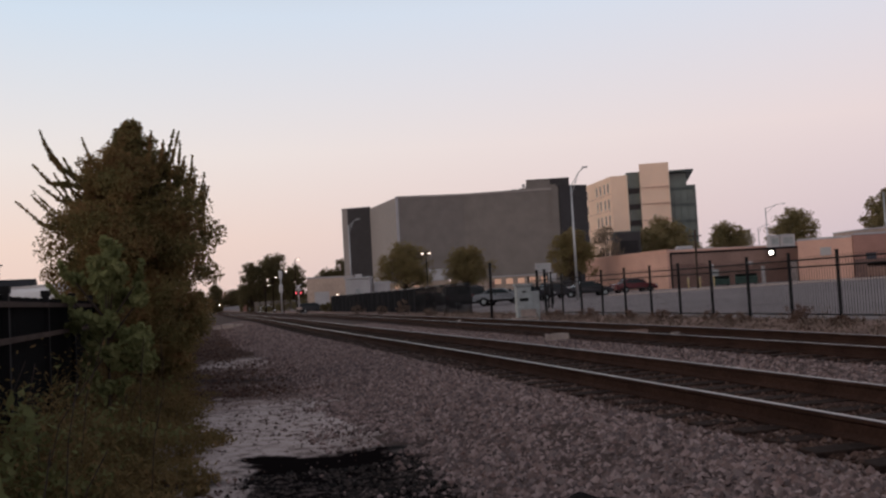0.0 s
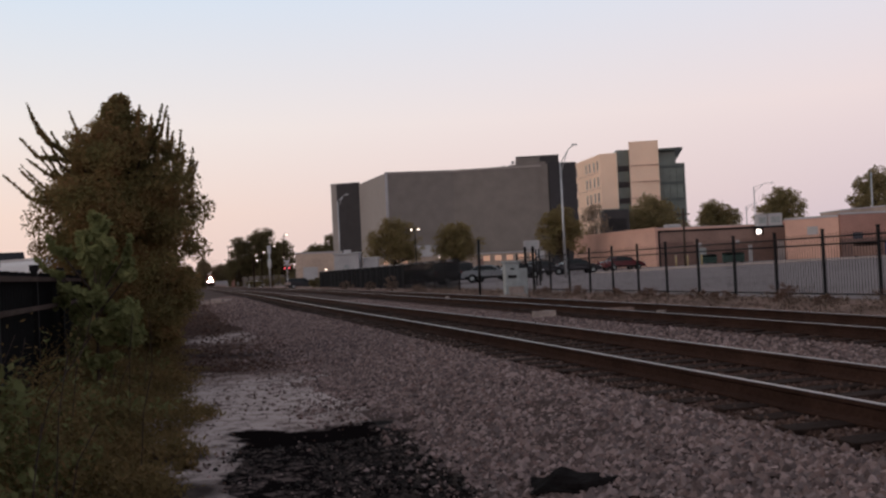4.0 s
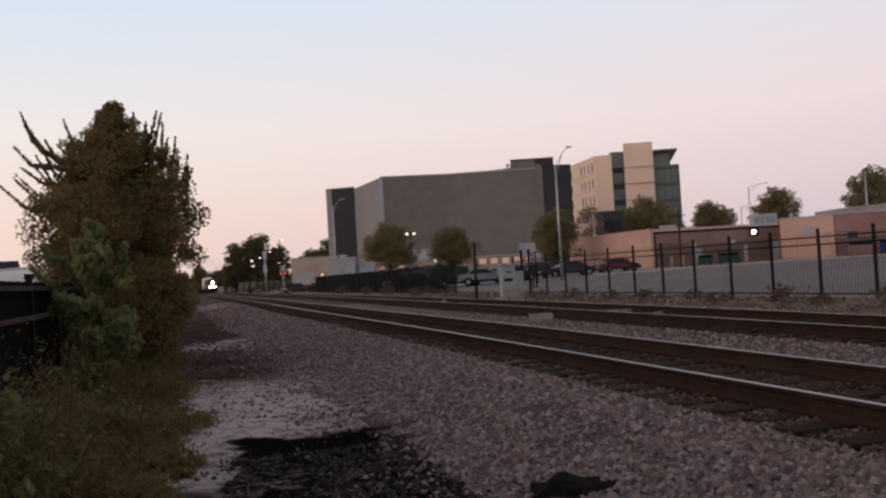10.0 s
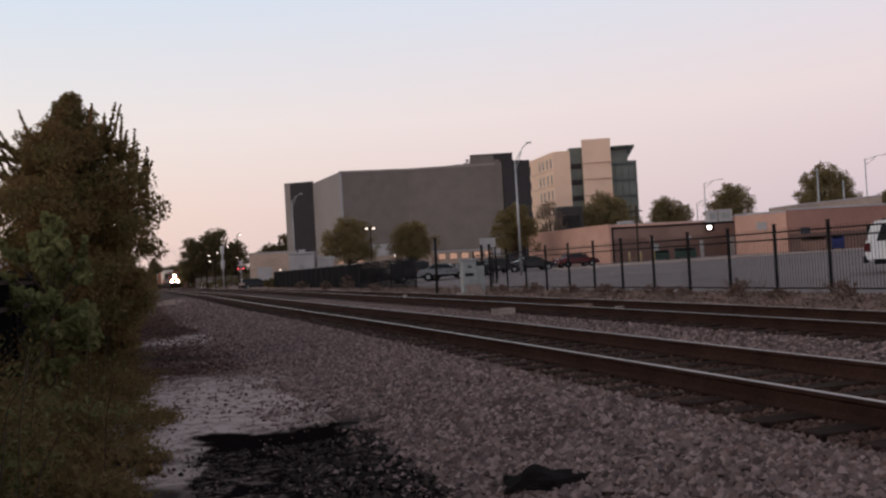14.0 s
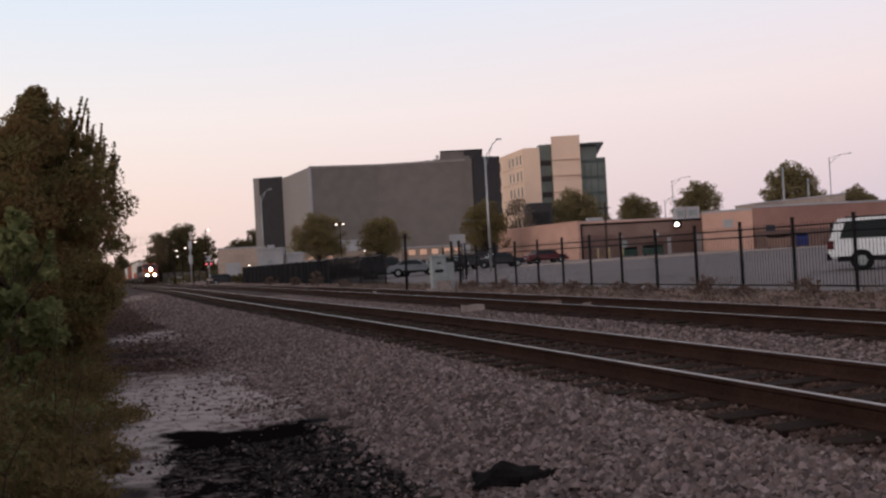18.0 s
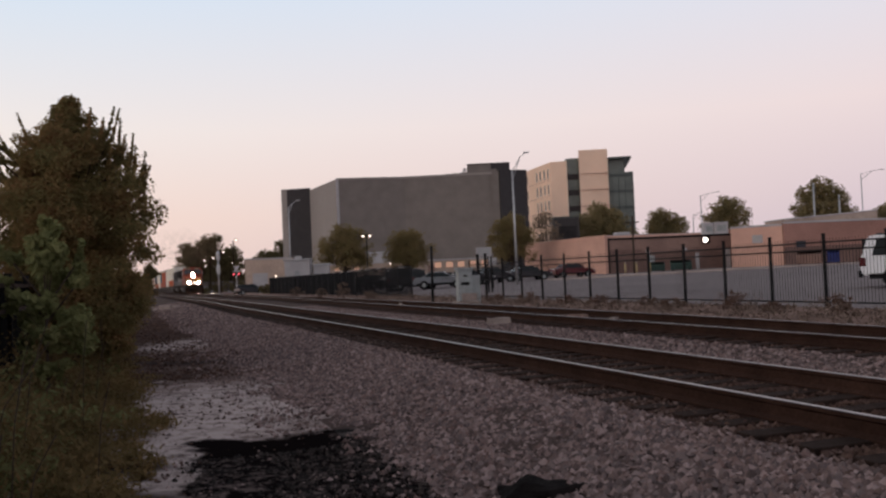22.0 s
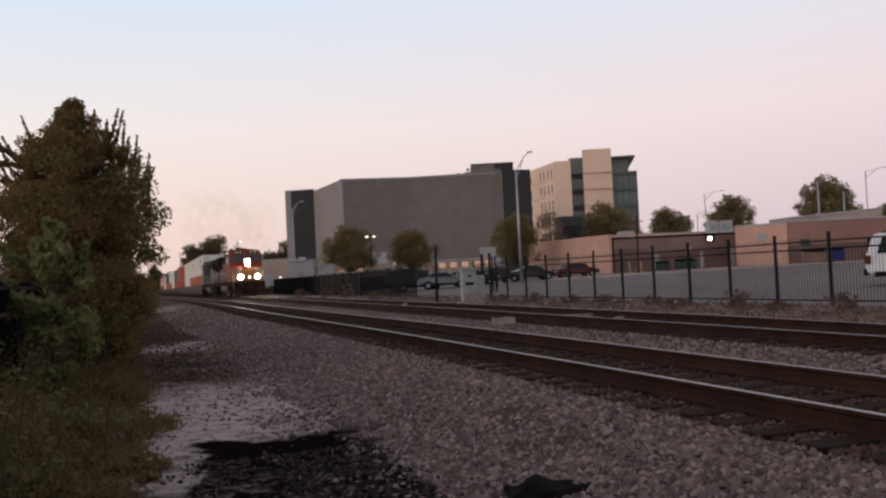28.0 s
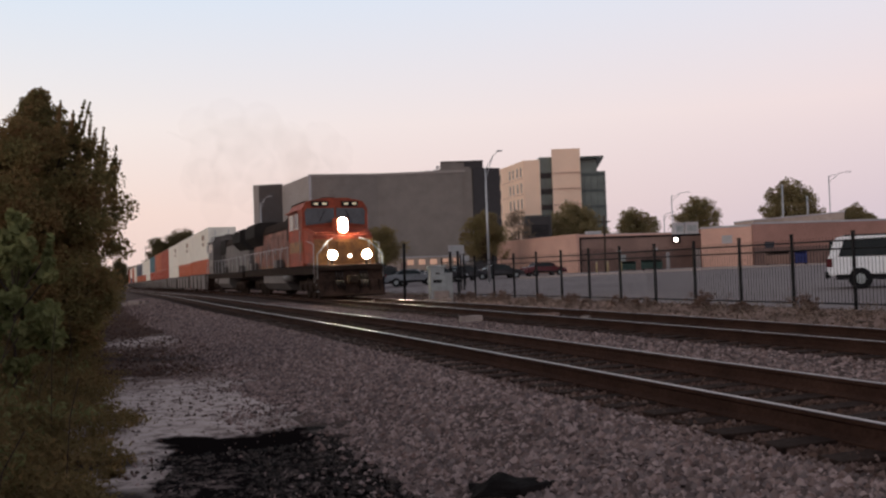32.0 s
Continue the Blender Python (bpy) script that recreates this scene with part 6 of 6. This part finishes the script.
    for q in ((0, 1, 2, 3), (4, 7, 6, 5), (0, 4, 5, 1), (1, 5, 6, 2), (2, 6, 7, 3), (3, 7, 4, 0)):
        bm.faces.new([v[i] for i in q])
    part("nose_panel", bm, band, nose, "dirty yellow nose panel")
    boxes("nose_door", band, nose, (-0.36, 0.36, 9.5, 9.8, 1.65, 2.6), bevel=0.02)
    bm = bmesh.new()
    box(bm, -0.3, 0.3, 8.6, 9.5, 2.9, 3.72, bevel=0.1)
    part("headlight_housing", bm, upper, nose)
    for z in (3.24, 3.48):
        bm = bmesh.new()
        tube(bm, (0, 9.48, z), (0, 9.54, z), 0.2, n=18)
        part("headlight", bm, M["beam"] if lit else M["steel"], nose, "bright white headlight" if lit else "")
    # pilot and plough
    boxes("pilot", M["pilot"], lo, (-1.5, 1.5, 9.9, 10.6, 0.55, 1.56), bevel=0.06)
    bm = bmesh.new()
    prism(bm, [(10.55, 0.95), (10.95, 0.18), (10.6, 0.12), (10.4, 0.95)], "x", -1.45, 1.45)
    part("snow_plough", bm, M["pilot"], lo, "rusty brown plough")
    boxes("coupler", M["grime"], lo, (-0.2, 0.2, 10.5, 11.15, 0.72, 1.05), bevel=0.04)
    for s in (-1, 1):
        for k in range(3):
            tubes("brake_hose", M["black"], lo, [(s * (0.42 + 0.13 * k), 10.62, 1.25), (s * (0.44 + 0.13 * k), 10.85, 0.85), (s * (0.4 + 0.13 * k), 10.98, 0.5)], r=0.028, n=6)
        boxes("step_edge", M["roofing"], lo, *[(s * 1.3 - 0.22, s * 1.3 + 0.22, 10.3, 10.32, 0.35 + 0.3 * k, 0.39 + 0.3 * k) for k in range(4)])
        boxes("plough_rib", M["grime"], lo, *[(s * q - 0.03, s * q + 0.03, 10.6, 10.86, 0.3, 0.85) for q in (0.35, 0.8, 1.25)])
    boxes("deck_plate", M["grime"], lo, (-1.45, 1.45, 10.57, 10.66, 1.3, 1.5), bevel=0.02)
    boxes("coupler", M["grime"], lo, (-0.2, 0.2, -11.15, -10.5, 0.72, 1.05), bevel=0.04)
    for s in (-1, 1):
        bm = bmesh.new()
        tube(bm, (s * 0.79, 10.4, 1.98), (s * 0.79, 10.52, 1.98), 0.22, n=18)
        dl = part("ditch_light", bm, M["black"], lo)
        bm = bmesh.new()
        tube(bm, (s * 0.79, 10.53, 1.98), (s * 0.79, 10.56, 1.98), 0.19, n=18)
        part("lamp_glass", bm, M["beam"] if lit else M["steel"], dl, "bright white lamp" if lit else "")
        boxes("bracket", M["grime"], dl, (s * 0.79 - 0.05, s * 0.79 + 0.05, 10.35, 10.45, 1.5, 1.85))
        for k in range(4):
            boxes("step", M["grime"], lo, (s * 1.3 - 0.22, s * 1.3 + 0.22, 9.9, 10.3, 0.35 + 0.3 * k, 0.39 + 0.3 * k))
        tubes("front_handrail", M["cabinet"], lo, [(s * 0.62, 9.9, 2.75), (s * 0.95, 10.35, 2.6), (s * 1.48, 10.55, 2.0), (s * 1.5, 10.55, 0.95)], r=0.026, label="pale handrail")
        tubes("front_handrail", M["cabinet"], lo, [(s * 0.95, 10.35, 2.6), (s * 0.95, 10.4, 1.56)], r=0.016)
        tubes("corner_handrail", M["roofing"], lo, [(s * 1.52, 10.0, 0.8), (s * 1.52, 10.0, 2.5), (s * 1.5, 8.4, 2.7)], r=0.016)
        run = [(s * 1.52, -10.3, 2.55), (s * 1.52, 4.4, 2.55)]
        tubes("side_handrail", M["roofing"], lo, run, r=0.022)
        for k in range(8):
            y = -10.2 + k * 2.05
            tubes("stanchion", M["roofing"], lo, [(s * 1.52, y, 1.56), (s * 1.52, y, 2.55)], r=0.02, n=6)
    boxes("marker_lamp", M["lamp"] if lit else M["steel"], lo, (-0.06, 0.06, 10.58, 10.62, 1.86, 1.98))
    return lo


def ribbed_box(name, material, parent, y0, y1, z0, z1, w=1.22, label=""):
    """A corrugated container."""
    bm = bmesh.new()
    box(bm, -w + 0.03, w - 0.03, y0 + 0.03, y1 - 0.03, z0, z1 - 0.02)
    n = int((y1 - y0) / 0.55)
    for s in (-1, 1):
        for k in range(n):
            y = y0 + 0.2 + (y1 - y0 - 0.4) * k / n
            box(bm, min(s * w, s * (w - 0.035)), max(s * w, s * (w - 0.035)), y, y + 0.28, z0 + 0.14, z1 - 0.14)
    for y in (y0, y1 - 0.14, (y0 + y1) / 2 - 6.1, (y0 + y1) / 2 + 6.0):
        if not y0 <= y <= y1:
            continue
        box(bm, -w - 0.01, w + 0.01, y, y + 0.14, z0, z1)
    for s in (-1, 1):
        for z in (z0, z1 - 0.13):
            box(bm, min(s * (w - 0.05), s * (w + 0.01)), max(s * (w - 0.05), s * (w + 0.01)), y0, y1, z, z + 0.12)
    return part(name, bm, material, parent, label)


def build_well(label, low, high, mark=False, half=7.7):
    """One unit of an articulated well car with two stacked containers; it shares a truck with the unit behind."""
    wc = thing("well_car", label, "freight car", Matrix.Identity(4), "train")
    e = half + 0.6
    for s in (-1, 1):
        boxes("end_sill", M["wellgrey"], wc, (-1.25, 1.25, min(s * half, s * e), max(s * half, s * e), 0.85, 1.35))
        bm = bmesh.new()
        prism(bm, [(s * 1.5, 1.6), (s * 1.5, 1.25), (s * 1.42, 0.32), (s * 1.34, 0.32), (s * 1.4, 1.6)], "y", -half, half)
        part("well_side", bm, M["wellgrey"], wc)
        for k in range(5):
            y = -half + 0.1 + k * (2 * half - 0.36) / 4
            boxes("rib", M["grime"], wc, (s * 1.51 - 0.035, s * 1.51 + 0.035, y, y + 0.16, 0.34, 1.6))
        boxes("top_chord", M["grime"], wc, (s * 1.46 - 0.06, s * 1.46 + 0.06, -half, half, 1.6, 1.66))
    boxes("well_floor", M["grime"], wc, (-1.35, 1.35, -half, half, 0.26, 0.34))
    truck(wc, -half - 0.6, 2, 0.46, 1.2)
    boxes("drawbar", M["grime"], wc, (-0.2, 0.2, -e - 0.3, -e, 0.75, 1.0))
    for name, z0, z1 in ((low, 0.36, 3.04), (high, 3.06, 5.84)):
        c = ribbed_box("container", M[name], wc, -half - 0.25, half + 0.25, z0, z1)
        for s in (-1, 1):
            boxes("door_bar", M["steel"], c, (s * 0.6 - 0.025, s * 0.6 + 0.025, half + 0.25, half + 0.29, z0 + 0.2, z1 - 0.2))
    if mark:
        for s in (-1, 1):
            boxes("emblem", M["yellow"], wc, (s * 1.235 - 0.008, s * 1.235 + 0.008, 2.9, 4.6, 4.85, 5.3))
            boxes("emblem", M["yellow"], wc, (s * 1.235 - 0.008, s * 1.235 + 0.008, 3.1, 4.3, 4.3, 4.6))
    return wc


lead = build_loco("orange diesel locomotive with dirty yellow nose and lit headlights", M["orange"], M["yellow"], M["sideorange"], True)
second = build_loco("dark grey diesel locomotive running hood first", M["locogrey"], M["locoband"], M["locogrey"], False)
CARS = [("boxorange", "white", True), ("boxorange", "white", True), ("white", "white", True), ("boxred", "boxred", False), ("boxred", "boxorange", False), ("boxred", "boxteal", False), ("white", "white", False),
        ("boxorange", "white", False), ("boxorange", "boxblue", False), ("boxorange", "boxblue", False), ("white", "white", False), ("boxred", "boxorange", False), ("boxblue", "white", False), ("boxorange", "boxred", False)]
HUE = {"white": "white", "boxorange": "orange", "boxred": "red", "boxteal": "teal", "boxblue": "blue-grey"}
wells = [build_well("grey well car with a %s container stacked on a %s one" % (HUE[hi_], HUE[lo_]), lo_, hi_, mk) for lo_, hi_, mk in CARS]

def build_haze():
    """Thin exhaust that hangs above the engines, in many faint flakes."""
    m = bpy.data.materials.new("thin_brown_smoke")
    m.use_nodes = True
    n, l = m.node_tree.nodes, m.node_tree.links
    n.remove(n["Principled BSDF"])
    df, tp, mx = n.new("ShaderNodeBsdfDiffuse"), n.new("ShaderNodeBsdfTransparent"), n.new("ShaderNodeMixShader")
    df.inputs["Color"].default_value = (0.62, 0.40, 0.28, 1)
    mx.inputs[0].default_value = 0.024
    l.new(tp.outputs[0], mx.inputs[1])
    l.new(df.outputs[0], mx.inputs[2])
    l.new(mx.outputs[0], n["Material Output"].inputs["Surface"])
    rng = np.random.default_rng(88)
    v, f = [], []
    for i in range(40):
        # one loose veil, so that few flakes lie behind one another
        p, q = i % 8, i // 8
        if (p in (0, 7)) and (q in (0, 4)):
            continue
        c = np.array((-6.0 + 1.35 * p + 0.5 * q + rng.normal(0, 0.25), -6.0 - 14.0 * rng.random(), 6.4 + 1.3 * q + rng.normal(0, 0.25)))
        a = rng.normal(size=3) * (1, 0.3, 1)
        a /= np.linalg.norm(a)
        b = np.cross(a, (0.3 * rng.normal(), 1.0, 0.3 * rng.normal()))
        b /= np.linalg.norm(b)
        r = 1.15 + 0.5 * rng.random()
        k = len(v)
        v += [c + r * (math.cos(q * 0.7854) * a + math.sin(q * 0.7854) * b) for q in range(8)]
        f.append(tuple(range(k, k + 8)))
    ob = raw("exhaust_haze", v, f, m)
    return tagged(ob, "thin brown exhaust haze drifting above the locomotives", "smoke", kind="stuff")


haze = build_haze()

# distance along the far track from its start, for placing the train
_ty = np.arange(-30.0, 860.0, 1.0)
_tp = np.array([on_line(gap2(y) + GAUGE / 2, y)[:2] for y in _ty])
_ts = np.concatenate([[0], np.cumsum(np.hypot(*np.diff(_tp, axis=0).T))])
SPEED = 12.4
FRONT_Y = 38.0


def track_pose(s, flip=0):
    x, y, k = (float(np.interp(s, _ts, a)) for a in (_tp[:, 0], _tp[:, 1], _ty))
    x2, y2 = (float(np.interp(s - 1.0, _ts, a)) for a in (_tp[:, 0], _tp[:, 1]))
    yaw = math.degrees(math.atan2(-(x2 - x), y2 - y))
    return pose(x, y, bed(k), 0, 0, yaw + flip)


def front_at(t):
    """Distance of the front coupler along the track at t seconds."""
    return float(np.interp(FRONT_Y, _ty, _ts)) + SPEED * (32.0 - t)


def motions():
    times = [float(t) for t in range(0, 33)]
    back = 0.0
    for ob, length, flip in [(lead, 22.2, 0), (second, 22.2, 180)] + [(w, 16.6, 0) for w in wells]:
        mid = back + length / 2
        back += length
        walk(ob, [(t, track_pose(front_at(t) + mid, flip)) for t in times])
    walk(haze, [(t, track_pose(front_at(t) + 11.0)) for t in times])


motions()
